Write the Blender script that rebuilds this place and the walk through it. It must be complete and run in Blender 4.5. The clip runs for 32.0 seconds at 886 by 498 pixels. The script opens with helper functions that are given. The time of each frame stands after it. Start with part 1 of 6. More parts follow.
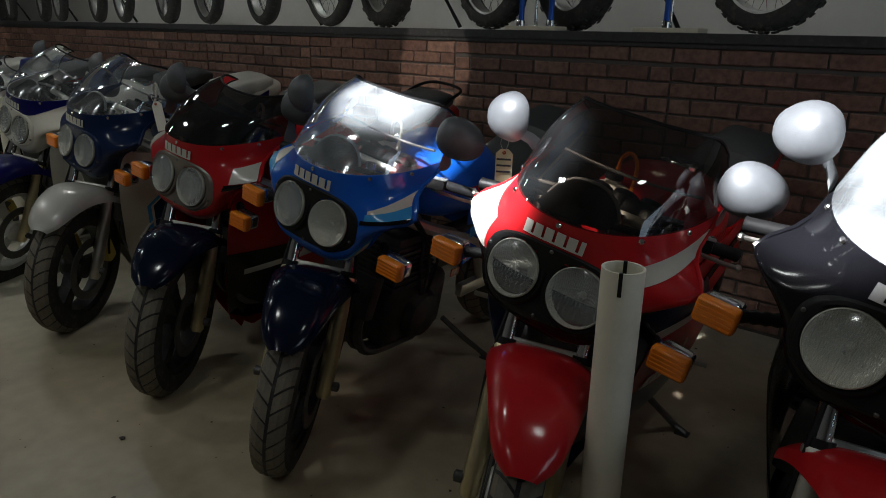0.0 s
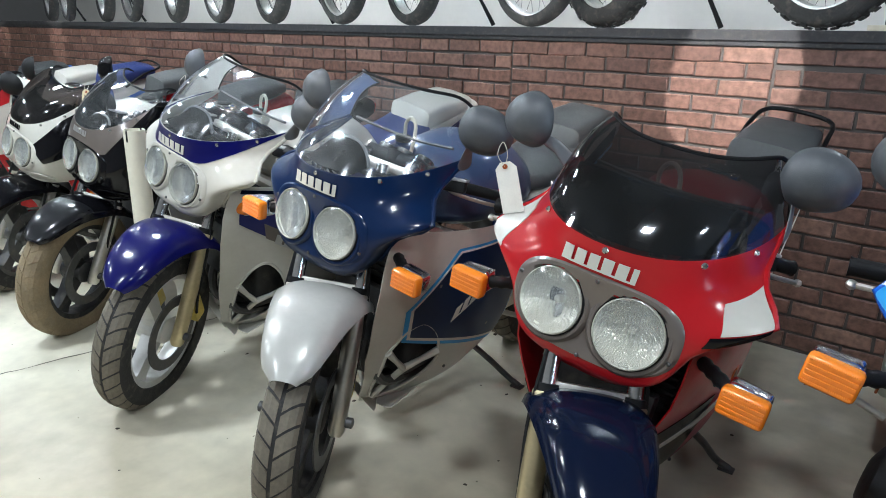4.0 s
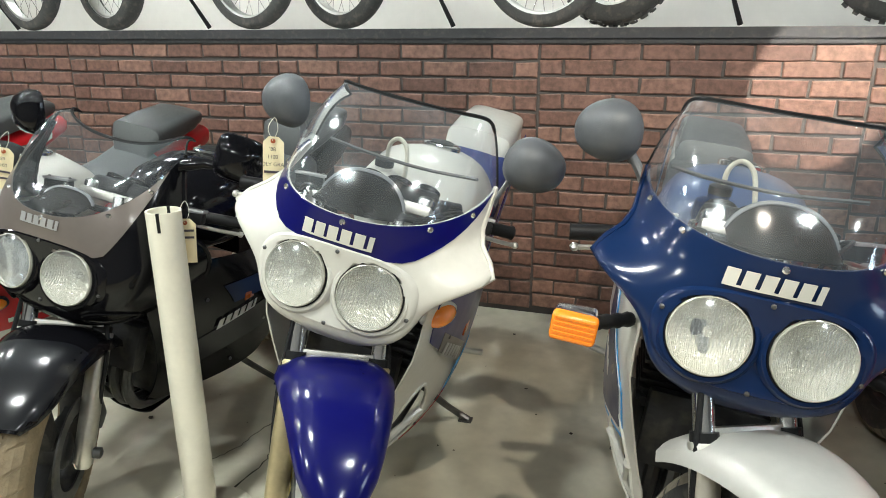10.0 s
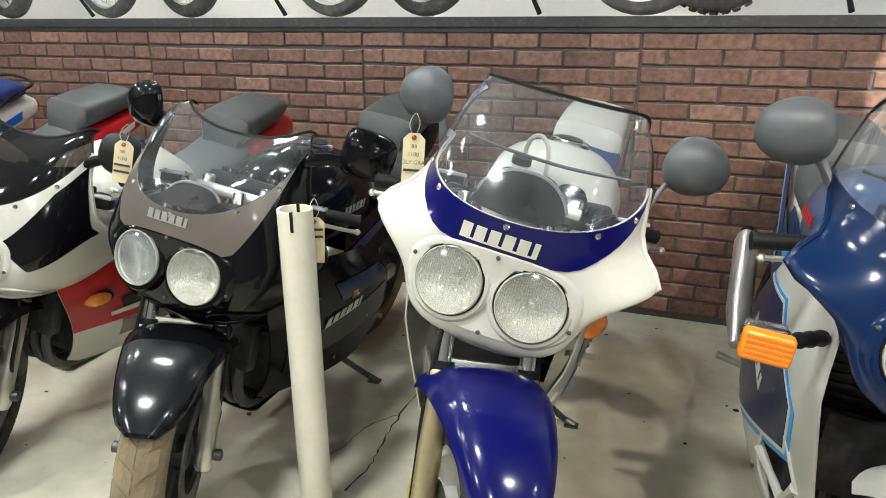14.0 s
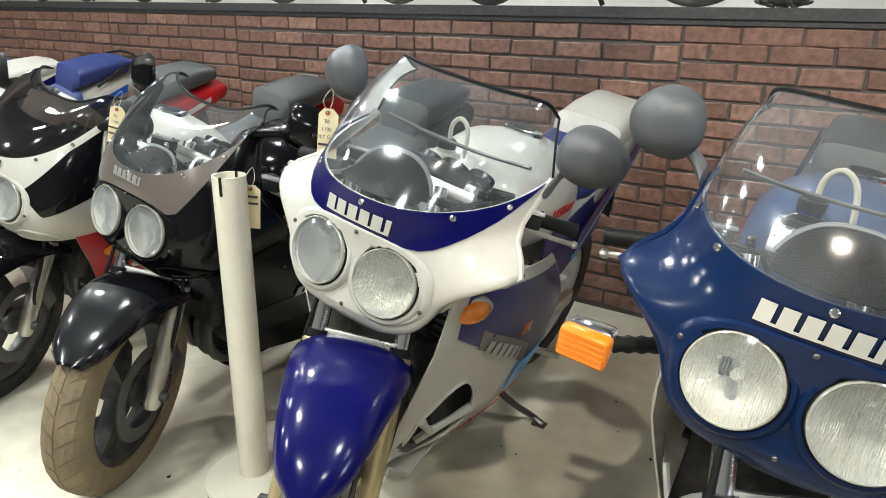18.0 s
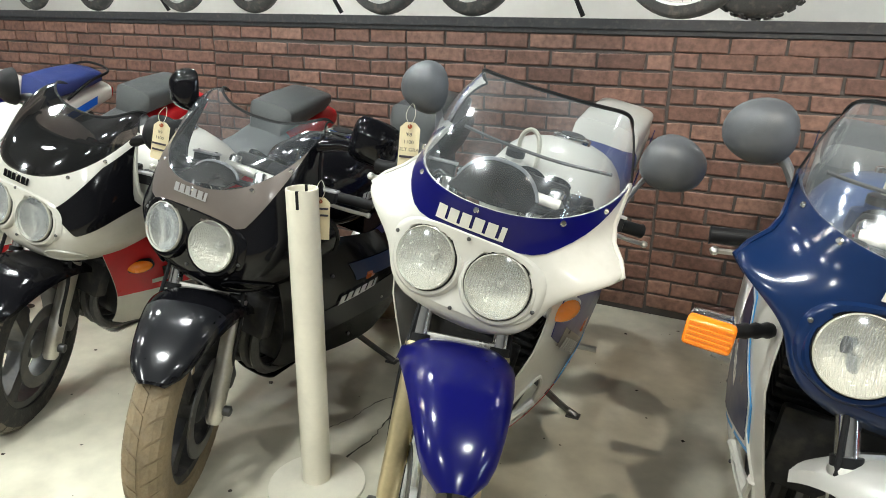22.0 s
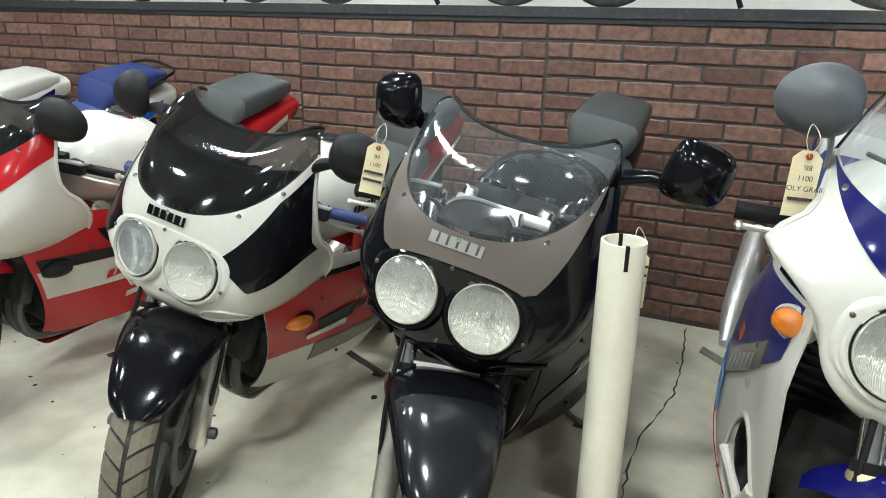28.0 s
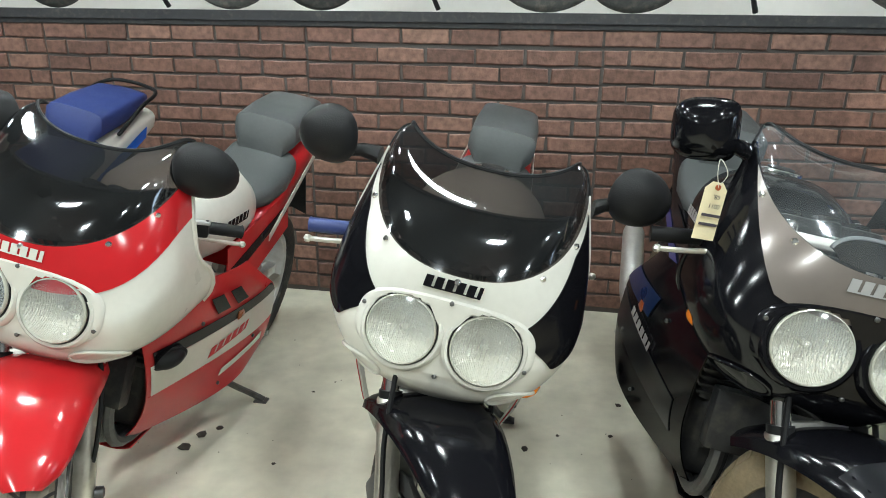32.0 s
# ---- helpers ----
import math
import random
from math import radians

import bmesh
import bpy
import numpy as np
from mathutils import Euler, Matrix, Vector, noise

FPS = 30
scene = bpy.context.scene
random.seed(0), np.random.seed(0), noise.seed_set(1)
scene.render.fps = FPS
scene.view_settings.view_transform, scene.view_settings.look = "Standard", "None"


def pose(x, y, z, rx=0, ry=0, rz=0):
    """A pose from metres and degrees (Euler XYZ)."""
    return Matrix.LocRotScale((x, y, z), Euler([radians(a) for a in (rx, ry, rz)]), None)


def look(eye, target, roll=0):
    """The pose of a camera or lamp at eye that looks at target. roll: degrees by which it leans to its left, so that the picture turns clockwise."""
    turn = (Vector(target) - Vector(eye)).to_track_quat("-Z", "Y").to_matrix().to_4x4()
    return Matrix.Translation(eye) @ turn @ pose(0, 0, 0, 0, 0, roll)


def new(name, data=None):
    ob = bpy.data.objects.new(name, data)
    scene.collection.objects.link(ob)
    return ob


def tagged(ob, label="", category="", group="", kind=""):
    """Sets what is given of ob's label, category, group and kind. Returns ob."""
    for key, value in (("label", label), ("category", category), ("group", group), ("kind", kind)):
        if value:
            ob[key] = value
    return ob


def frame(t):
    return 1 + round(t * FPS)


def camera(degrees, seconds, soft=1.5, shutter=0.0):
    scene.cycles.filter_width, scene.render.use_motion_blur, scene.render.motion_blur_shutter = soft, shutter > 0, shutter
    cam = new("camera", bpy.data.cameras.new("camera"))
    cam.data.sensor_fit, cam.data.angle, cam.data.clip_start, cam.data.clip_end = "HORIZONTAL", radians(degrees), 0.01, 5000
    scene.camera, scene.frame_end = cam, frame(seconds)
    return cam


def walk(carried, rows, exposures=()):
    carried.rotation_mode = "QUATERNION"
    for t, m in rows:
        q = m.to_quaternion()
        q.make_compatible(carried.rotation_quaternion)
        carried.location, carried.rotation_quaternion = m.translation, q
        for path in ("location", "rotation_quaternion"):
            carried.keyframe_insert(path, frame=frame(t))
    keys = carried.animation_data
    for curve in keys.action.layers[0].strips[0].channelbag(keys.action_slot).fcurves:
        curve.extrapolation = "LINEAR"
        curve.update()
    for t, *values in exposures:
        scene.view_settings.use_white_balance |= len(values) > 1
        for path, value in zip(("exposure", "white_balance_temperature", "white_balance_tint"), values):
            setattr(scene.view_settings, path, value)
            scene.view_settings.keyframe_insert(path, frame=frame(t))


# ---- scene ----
cam = camera(65.5, 32.0, soft=0.95)
METRES, EYE, TILT, LEAN, TURN = 7.5, 1.39, 2.17, -0.52, 40.0
ROWS = [
    (0.0, 0.0, 0.0, 0.0, 0.22, -19.75, -0.6),
    (0.5, -0.0321, 0.0244, -0.0012, 1.54, -19.82, -0.18),
    (1.0, -0.0589, 0.0486, -0.0035, 0.65, -19.97, -0.26),
    (1.5, -0.075, 0.0744, -0.0037, 3.66, -20.01, -0.35),
    (2.0, -0.0968, 0.0921, -0.0029, 7.32, -19.86, -0.49),
    (2.5, -0.1241, 0.1089, -0.0023, 4.37, -19.93, -0.07),
    (3.0, -0.147, 0.1286, -0.0051, 1.6, -19.87, -0.19),
    (3.5, -0.161, 0.1526, -0.0056, 1.96, -19.84, -0.44),
    (5.5, -0.2208, 0.218, -0.0098, -8.55, -19.6, -0.22),
    (6.0, -0.2312, 0.23, -0.0087, -10.59, -19.6, -0.29),
    (6.5, -0.2471, 0.2369, -0.0069, -13.86, -19.68, -0.05),
    (7.0, -0.2644, 0.2456, -0.0069, -16.04, -19.71, -0.16),
    (7.5, -0.2779, 0.2613, -0.0088, -15.36, -20.02, -0.44),
    (8.0, -0.2897, 0.2832, -0.0094, -11.45, -20.01, -0.76),
    (8.5, -0.3088, 0.2946, -0.0088, -9.87, -19.97, -0.36),
    (9.0, -0.3313, 0.3, -0.008, -13.89, -20.01, -0.13),
    (9.5, -0.3436, 0.3028, -0.0068, -19.36, -19.9, 0.06),
    (10.0, -0.3524, 0.3143, -0.0084, -22.24, -19.79, -0.05),
    (10.5, -0.3565, 0.3328, -0.0117, -23.64, -19.83, -0.08),
    (11.0, -0.3666, 0.3415, -0.0105, -25.48, -20.04, 0.15),
    (11.5, -0.3756, 0.341, -0.0073, -26.29, -20.34, -0.19),
    (12.0, -0.3816, 0.3421, -0.0075, -23.25, -20.73, -0.3),
    (12.5, -0.382, 0.3403, -0.007, -20.27, -20.82, -0.4),
    (13.0, -0.3775, 0.3368, -0.0074, -17.97, -20.83, -0.26),
    (13.5, -0.3798, 0.3381, -0.0078, -18.45, -20.89, -0.09),
    (14.0, -0.3815, 0.3397, -0.0076, -19.45, -20.86, 0.04),
    (14.5, -0.3784, 0.3386, -0.0062, -20.81, -20.68, 0.05),
    (15.0, -0.3747, 0.3368, -0.007, -22.97, -20.54, 0.32),
    (15.5, -0.3666, 0.3336, -0.0074, -24.79, -20.45, 0.2),
    (17.5, -0.3193, 0.3196, -0.0098, -10.65, -21.0, -0.7),
    (18.0, -0.3067, 0.3182, -0.0117, -6.3, -21.25, -0.53),
    (18.5, -0.3035, 0.3181, -0.0113, -6.23, -21.09, 0.02),
    (19.0, -0.3004, 0.3174, -0.0129, -8.08, -21.0, 0.15),
    (19.5, -0.3026, 0.318, -0.0118, -9.84, -20.86, -0.05),
    (20.0, -0.3098, 0.3191, -0.0101, -10.48, -20.85, -0.16),
    (20.5, -0.3218, 0.3205, -0.0095, -11.23, -20.98, -0.38),
    (21.0, -0.3398, 0.3207, -0.0077, -12.34, -20.96, -0.54),
    (21.5, -0.3533, 0.3191, -0.0073, -13.06, -20.91, -0.51),
    (22.0, -0.3608, 0.3162, -0.0076, -13.03, -20.84, -0.8),
    (22.5, -0.3654, 0.3187, -0.0079, -11.26, -20.84, -0.99),
    (23.0, -0.3675, 0.3321, -0.0109, -7.69, -21.13, -0.49),
    (23.5, -0.3685, 0.3462, -0.0123, -8.38, -21.03, -0.26),
    (24.0, -0.3716, 0.3497, -0.0118, -10.98, -20.96, -0.62),
    (24.5, -0.3803, 0.3496, -0.0097, -16.48, -20.6, -0.14),
    (26.5, -0.4184, 0.3572, -0.0084, -18.86, -20.59, -0.95),
    (27.0, -0.4271, 0.3713, -0.0116, -15.6, -20.9, -1.16),
    (27.5, -0.4323, 0.3956, -0.0141, -14.22, -21.11, -0.83),
    (28.0, -0.4448, 0.4121, -0.0149, -14.96, -21.11, -1.02),
    (28.5, -0.4684, 0.4217, -0.0119, -18.91, -20.91, -0.71),
    (29.0, -0.4873, 0.4309, -0.011, -21.59, -20.84, -0.84),
    (29.5, -0.5023, 0.4447, -0.0141, -19.54, -21.21, -1.21),
    (30.0, -0.5122, 0.4696, -0.0182, -16.18, -21.71, -1.22),
    (30.5, -0.5189, 0.4784, -0.0156, -18.17, -21.71, -0.88),
    (31.0, -0.5341, 0.4841, -0.0129, -27.24, -21.26, -0.61),
    (31.5, -0.5528, 0.4942, -0.0123, -31.13, -21.16, -0.87),
    (32.0, -0.565, 0.502, -0.0129, -30.42, -21.04, -1.22),
]
walk(cam, [(t, pose(0, 0, EYE, TILT, LEAN, TURN) @ pose(METRES * x, METRES * y, METRES * z, 90 + pitch, roll, yaw)) for t, x, y, z, yaw, pitch, roll in ROWS],
     exposures=[(0.0, -3.05, 6500, 10), (1.0, -2.5, 6100, 7), (2.0, -2.2, 6300, 10), (3.0, -1.05, 5800, 14), (3.5, -0.75, 5800, 13), (5.5, 0.3, 6000, 9), (6.0, 0.3, 6100, 9), (7.0, -0.22, 6500, 10), (8.0, -0.27, 6450, 8), (13.0, -0.27, 6500, 10), (24.5, -0.29, 6500, 10), (28.0, -0.36, 6200, 8), (32.0, -0.36, 6200, 6)])

# ---------------------------------------------------------------- light
world = bpy.data.worlds.new("world")
scene.world = world
world.use_nodes = True
world.node_tree.nodes["Background"].inputs[0].default_value = (0.9, 0.95, 1.0, 1)
world.node_tree.nodes["Background"].inputs[1].default_value = 0.004


def lamp(kind, name, m, energy, colour, **settings):
    data = bpy.data.lights.new(name, kind)
    data.energy, data.color = energy, colour
    if kind == "AREA":
        data.shape = "RECTANGLE"
        data.size, data.size_y = settings["size"]
    if kind == "SPOT":
        data.spot_size, data.spot_blend, data.shadow_soft_size = radians(settings["cone"]), settings["blend"], settings["soft"]
    ob = new(name, data)
    ob.matrix_world = m
    return tagged(ob, category="lamp", kind="structure")


CEILING = 3.4
ROWS_OF_LIGHT = [(0.3, 88, (-4.85,)), (0.3, 60, (-7.4, -9.8)), (0.3, 62, (-2.0,)), (0.95, 36, (0.5,)), (2.2, 50, (-5.6, -7.2, -8.8)), (-1.7, 56, (-3.4,)), (-1.7, 44, (-0.7,)), (-1.7, 84, (-6.2, -9.0)), (4.5, 36, (-1.5, -4.5, -7.5, -10.5))]
for py, watts, places in ROWS_OF_LIGHT:
    for px in places:
        lamp("AREA", "ceiling_light", look((px, py, CEILING - 0.08), (px, py, 0)), watts, (0.95, 1.0, 0.975), size=(0.3, 0.2))
lamp("AREA", "window_daylight", look((4.0, 1.3, 1.75), (-2.0, 1.3, 1.0)), 170, (0.68, 0.84, 1.0), size=(2.2, 1.5))
# unseen spots: two throw their discs on the brick, three whiten the bright end of the row
lamp("SPOT", "unseen_spot", look((-2.6, 0.5, CEILING - 0.2), (-3.55, 3.4, 1.15)), 400, (1.0, 0.90, 0.76), cone=25, blend=0.1, soft=0.02)
lamp("SPOT", "unseen_spot", look((-2.2, 0.4, CEILING - 0.2), (-2.93, 3.4, 1.16)), 2000, (1.0, 0.93, 0.82), cone=9, blend=0.08, soft=0.015)
# three narrow spots added only to whiten the end screens, wing and mirrors
lamp("SPOT", "unseen_spot", look((-2.4, -0.5, CEILING - 0.2), (-1.57, 1.63, 1.15)), 30000, (0.97, 0.98, 1.0), cone=5.6, blend=0.4, soft=0.04)
lamp("SPOT", "unseen_spot", look((-1.3, -0.3, CEILING - 0.2), (-1.0, 1.5, 1.05)), 22000, (0.97, 0.98, 1.0), cone=9, blend=0.5, soft=0.04)
lamp("SPOT", "unseen_spot", look((-1.4, -0.6, CEILING - 0.2), (-0.15, 1.7, 1.18)), 36000, (0.97, 0.98, 1.0), cone=14, blend=0.3, soft=0.04)

lamp("SPOT", "unseen_spot", look((-3.1, 0.1, CEILING - 0.2), (-3.9, 2.25, 0.0)), 220, (1.0, 0.90, 0.74), cone=20, blend=0.6, soft=0.03)
for px in (-11.8, -10.2):
    lamp("SPOT", "unseen_spot", look((px + 0.1, 2.0, CEILING - 0.2), (px, 3.4, 1.27)), 420, (1.0, 0.93, 0.82), cone=9, blend=0.2, soft=0.015)

# ---------------------------------------------------------------- materials


def noise_mix(nt, scale, detail=4.0, vec=None):
    n = nt.nodes.new("ShaderNodeTexNoise")
    n.inputs["Scale"].default_value, n.inputs["Detail"].default_value = scale, detail
    if vec is not None:
        nt.links.new(vec, n.inputs["Vector"])
    return n.outputs["Fac"]


def mat(name, colour, rough=0.5, metal=0.0, coat=0.0, vary=0.08, scale=9.0, bump=0.0, bump_scale=60.0, rough_vary=0.1, dirt=0.0, spec=0.5):
    """A surface whose colour and gloss wander at two scales, with a fine relief."""
    m = bpy.data.materials.new(name)
    m.use_nodes = True
    nt = m.node_tree
    b = nt.nodes["Principled BSDF"]
    co = nt.nodes.new("ShaderNodeTexCoord").outputs["Object"]
    big, fine = noise_mix(nt, scale, 5, co), noise_mix(nt, scale * 9, 3, co)
    add = nt.nodes.new("ShaderNodeMath")
    add.operation = "MULTIPLY_ADD"
    nt.links.new(fine, add.inputs[0])
    add.inputs[1].default_value = 0.5
    nt.links.new(big, add.inputs[2])
    ramp = nt.nodes.new("ShaderNodeMapRange")
    ramp.inputs[1].default_value, ramp.inputs[2].default_value = 0.45, 1.05
    ramp.inputs[3].default_value, ramp.inputs[4].default_value = 1 - vary, 1 + vary
    nt.links.new(add.outputs[0], ramp.inputs[0])
    mul = nt.nodes.new("ShaderNodeVectorMath")
    mul.operation = "SCALE"
    mul.inputs[0].default_value = colour[:3]
    nt.links.new(ramp.outputs[0], mul.inputs["Scale"])
    out = mul.outputs[0]
    if dirt:
        spots = noise_mix(nt, scale * 2.3, 8, co)
        r2 = nt.nodes.new("ShaderNodeMapRange")
        r2.inputs[1].default_value, r2.inputs[2].default_value = 0.52, 0.72
        r2.inputs[4].default_value = dirt
        nt.links.new(spots, r2.inputs[0])
        mx = nt.nodes.new("ShaderNodeMix")
        mx.data_type = "RGBA"
        nt.links.new(r2.outputs[0], mx.inputs["Factor"])
        nt.links.new(out, mx.inputs["A"])
        mx.inputs["B"].default_value = (0.22, 0.19, 0.14, 1)
        out = mx.outputs["Result"]
    nt.links.new(out, b.inputs["Base Color"])
    rr = nt.nodes.new("ShaderNodeMapRange")
    rr.inputs[1].default_value, rr.inputs[2].default_value = 0.3, 0.7
    rr.inputs[3].default_value, rr.inputs[4].default_value = max(0.02, rough - rough_vary * rough), rough + rough_vary
    nt.links.new(big, rr.inputs[0])
    nt.links.new(rr.outputs[0], b.inputs["Roughness"])
    b.inputs["Metallic"].default_value = metal
    b.inputs["Coat Weight"].default_value = coat
    b.inputs["Coat Roughness"].default_value = 0.13
    b.inputs["Specular IOR Level"].default_value = spec
    if bump:
        bm_ = nt.nodes.new("ShaderNodeBump")
        bm_.inputs["Strength"].default_value = bump
        bm_.inputs["Distance"].default_value = 0.004
        nt.links.new(noise_mix(nt, bump_scale, 4, co), bm_.inputs["Height"])
        nt.links.new(bm_.outputs[0], b.inputs["Normal"])
    return m


def clear(name, tint, gloss=0.09, dust_haze=0.05, rough=0.03):
    """Thin acrylic: it lets light through in its tint, shines, and carries a dusty, scratched film whose bluish white
    also imitates reflected light.
    """
    m = bpy.data.materials.new(name)
    m.use_nodes = True
    nt = m.node_tree
    nt.nodes.remove(nt.nodes["Principled BSDF"])
    out = nt.nodes["Material Output"]
    co = nt.nodes.new("ShaderNodeTexCoord").outputs["Object"]
    tr, gl, df = (nt.nodes.new("ShaderNodeBsdf" + k) for k in ("Transparent", "Glossy", "Diffuse"))
    tr.inputs[0].default_value = (*tint, 1)
    gl.inputs["Color"].default_value, gl.inputs["Roughness"].default_value = (0.95, 0.97, 1, 1), rough
    # bluish white of the film: dusty haze plus painted-in reflection
    df.inputs[0].default_value = (0.72, 0.78, 0.82, 1)
    m1, m2 = nt.nodes.new("ShaderNodeMixShader"), nt.nodes.new("ShaderNodeMixShader")
    lw = nt.nodes.new("ShaderNodeFresnel")
    lw.inputs[0].default_value = 1.49
    k = nt.nodes.new("ShaderNodeMath")
    k.operation = "MULTIPLY_ADD"
    nt.links.new(lw.outputs[0], k.inputs[0])
    k.inputs[1].default_value, k.inputs[2].default_value = 0.9, gloss * 0.3
    r = nt.nodes.new("ShaderNodeMapRange")
    r.inputs[1].default_value, r.inputs[2].default_value = 0.35, 0.75
    r.inputs[3].default_value, r.inputs[4].default_value = dust_haze * 0.4, dust_haze * 1.6
    nt.links.new(noise_mix(nt, 7, 7, co), r.inputs[0])
    nt.links.new(r.outputs[0], m1.inputs[0])
    nt.links.new(tr.outputs[0], m1.inputs[1])
    nt.links.new(df.outputs[0], m1.inputs[2])
    nt.links.new(k.outputs[0], m2.inputs[0])
    nt.links.new(m1.outputs[0], m2.inputs[1])
    nt.links.new(gl.outputs[0], m2.inputs[2])
    nt.links.new(m2.outputs[0], out.inputs[0])
    return m


def paint(name, colour, **more):
    return mat(name, colour, rough=0.3, coat=0.6, vary=0.06, scale=6, dirt=more.pop("dirt", 0.03), spec=more.pop("spec", 0.08), **more)


RED = paint("red_paint", (0.43, 0.012, 0.016), dirt=0.01)
WHITE = paint("white_paint", (0.57, 0.555, 0.50))
PEARL = paint("pearl_white_paint", (0.46, 0.45, 0.415), metal=0.15)
NAVY = paint("navy_paint", (0.0035, 0.0155, 0.060), dirt=0.004)
ROYAL = paint("royal_blue_paint", (0.003, 0.0035, 0.085), dirt=0.004)
BLUE = paint("bright_blue_paint", (0.008, 0.10, 0.50), dirt=0.008)
SKY = paint("sky_blue_paint", (0.04, 0.28, 0.62))
BLACKP = paint("black_paint", (0.0045, 0.0045, 0.0058), dirt=0.0, spec=0.0)
GREYP = paint("graphite_paint", (0.175, 0.15, 0.135), metal=0.35)
DIMGREY = paint("dark_graphite_paint", (0.0095, 0.010, 0.012), dirt=0.003)
ICE = paint("pale_blue_paint", (0.055, 0.085, 0.17))
SLATE = paint("slate_blue_paint", (0.022, 0.025, 0.12), dirt=0.005)
SILVERP = paint("silver_paint", (0.5, 0.5, 0.5), metal=0.6)
BLACK = mat("black_plastic", (0.008, 0.008, 0.0085), 0.5, spec=0.22, vary=0.2, bump=0.15, bump_scale=300)
MIRROR_BACK = mat("grey_mirror_plastic", (0.075, 0.08, 0.087), 0.42, vary=0.15, bump=0.1, bump_scale=400)
STEM = mat("grey_stem_plastic", (0.16, 0.165, 0.17), 0.45, vary=0.12, bump=0.1, bump_scale=400)
RUBBER = mat("tyre_rubber", (0.02, 0.0195, 0.019), 0.72, vary=0.3, scale=14, bump=0.4, bump_scale=120, dirt=0.25)
TREAD = mat("worn_tread_rubber", (0.15, 0.13, 0.098), 0.8, vary=0.3, scale=10, bump=0.3, bump_scale=150, dirt=0.3)
OLD_RUBBER = mat("dusty_tyre_rubber", (0.21, 0.16, 0.095), 0.85, vary=0.3, scale=12, bump=0.4, bump_scale=120, dirt=0.4)
VINYL = mat("grey_vinyl", (0.06, 0.065, 0.065), 0.42, vary=0.15, bump=0.25, bump_scale=500)
BLUE_VINYL = mat("blue_vinyl", (0.02, 0.035, 0.14), 0.42, vary=0.15, bump=0.25, bump_scale=500)
CHROME = mat("chrome", (0.75, 0.75, 0.74), 0.12, 1.0, vary=0.05, rough_vary=0.15)
ALLOY = mat("cast_alloy", (0.60, 0.58, 0.53), 0.34, 1.0, vary=0.15, bump=0.1, rough_vary=0.2, dirt=0.15)
GOLD = mat("yellowed_fork_alloy", (0.62, 0.53, 0.33), 0.34, 0.9, vary=0.15, dirt=0.2)
YELLOW = mat("yellowed_caliper_paint", (0.52, 0.40, 0.07), 0.45, vary=0.2, dirt=0.2)
STEEL = mat("dark_steel", (0.12, 0.12, 0.12), 0.45, 0.8, vary=0.25, dirt=0.3)
ENGINE = mat("black_engine_casting", (0.025, 0.025, 0.026), 0.55, 0.3, vary=0.3, bump=0.3, dirt=0.2)
AMBER = mat("amber_lens", (0.85, 0.23, 0.01), 0.18, coat=0.6, vary=0.1, spec=0.6)
DARK_AMBER = mat("dark_amber_reflector", (0.30, 0.06, 0.01), 0.25, coat=0.5)
TAIL_RED = mat("red_lens", (0.4, 0.01, 0.01), 0.18, coat=0.6)
BOWL = mat("silvered_reflector", (0.70, 0.675, 0.60), 0.18, 0.5, vary=0.06, scale=40)
nt = BOWL.node_tree  # pressed flutes behind the glass
wave = nt.nodes.new("ShaderNodeTexWave")
wave.inputs["Scale"].default_value, wave.inputs["Distortion"].default_value, wave.inputs["Detail"].default_value = 85.0, 3.0, 2.0
nt.links.new(nt.nodes.new("ShaderNodeTexCoord").outputs["Object"], wave.inputs["Vector"])
flutes = nt.nodes.new("ShaderNodeBump")
flutes.inputs["Strength"].default_value, flutes.inputs["Distance"].default_value = 0.5, 0.003
steps = nt.nodes.new("ShaderNodeTexWave")  # prisms across the flutes
steps.bands_direction = "Z"
steps.inputs["Scale"].default_value, steps.inputs["Distortion"].default_value = 30.0, 6.0
nt.links.new(nt.nodes.new("ShaderNodeTexCoord").outputs["Object"], steps.inputs["Vector"])
both = nt.nodes.new("ShaderNodeMath")
both.operation = "MULTIPLY_ADD"
nt.links.new(steps.outputs["Fac"], both.inputs[0])
both.inputs[1].default_value = 0.9
nt.links.new(wave.outputs["Fac"], both.inputs[2])
nt.links.new(both.outputs[0], flutes.inputs["Height"])
nt.links.new(flutes.outputs[0], nt.nodes["Principled BSDF"].inputs["Normal"])
# the pale film on clear screens is partly a painted reflection of the room
SCREEN = clear("clear_screen", (0.90, 0.93, 0.95), 0.17, 0.065, 0.10)
CLEAN_SCREEN = clear("clean_screen", (0.90, 0.92, 0.94), 0.15, 0.045, 0.08)
# heavier film: dusty haze that also paints in the white glare of a reflection
DUST_GLARE_SCREEN = clear("dust_glare_screen", (0.86, 0.88, 0.9), 0.3, 0.26, 0.10)
TINTED = clear("smoked_screen", (0.075, 0.06, 0.055), 0.05, 0.012, 0.07)
SMOKE = clear("brown_smoked_screen", (0.16, 0.13, 0.10), 0.05, 0.01)
LENS = clear("headlamp_glass", (0.99, 0.99, 0.97), 0.15, 0.05, 0.10)
FLUTE = clear("fluted_glass", (0.86, 0.85, 0.80), 0.35, 0.17, 0.12)
INKBLUE = paint("ink_blue_paint", (0.004, 0.007, 0.02), dirt=0.0, spec=0.0)
GREEN_STICKER = mat("green_sticker", (0.05, 0.35, 0.22), 0.5)
GLASS_EDGE = mat("glass_edge", (0.40, 0.39, 0.33), 0.2, vary=0.1, coat=0.6)
RIM = mat("silver_wheel_paint", (0.62, 0.62, 0.6), 0.35, 0.3, vary=0.1, dirt=0.2)
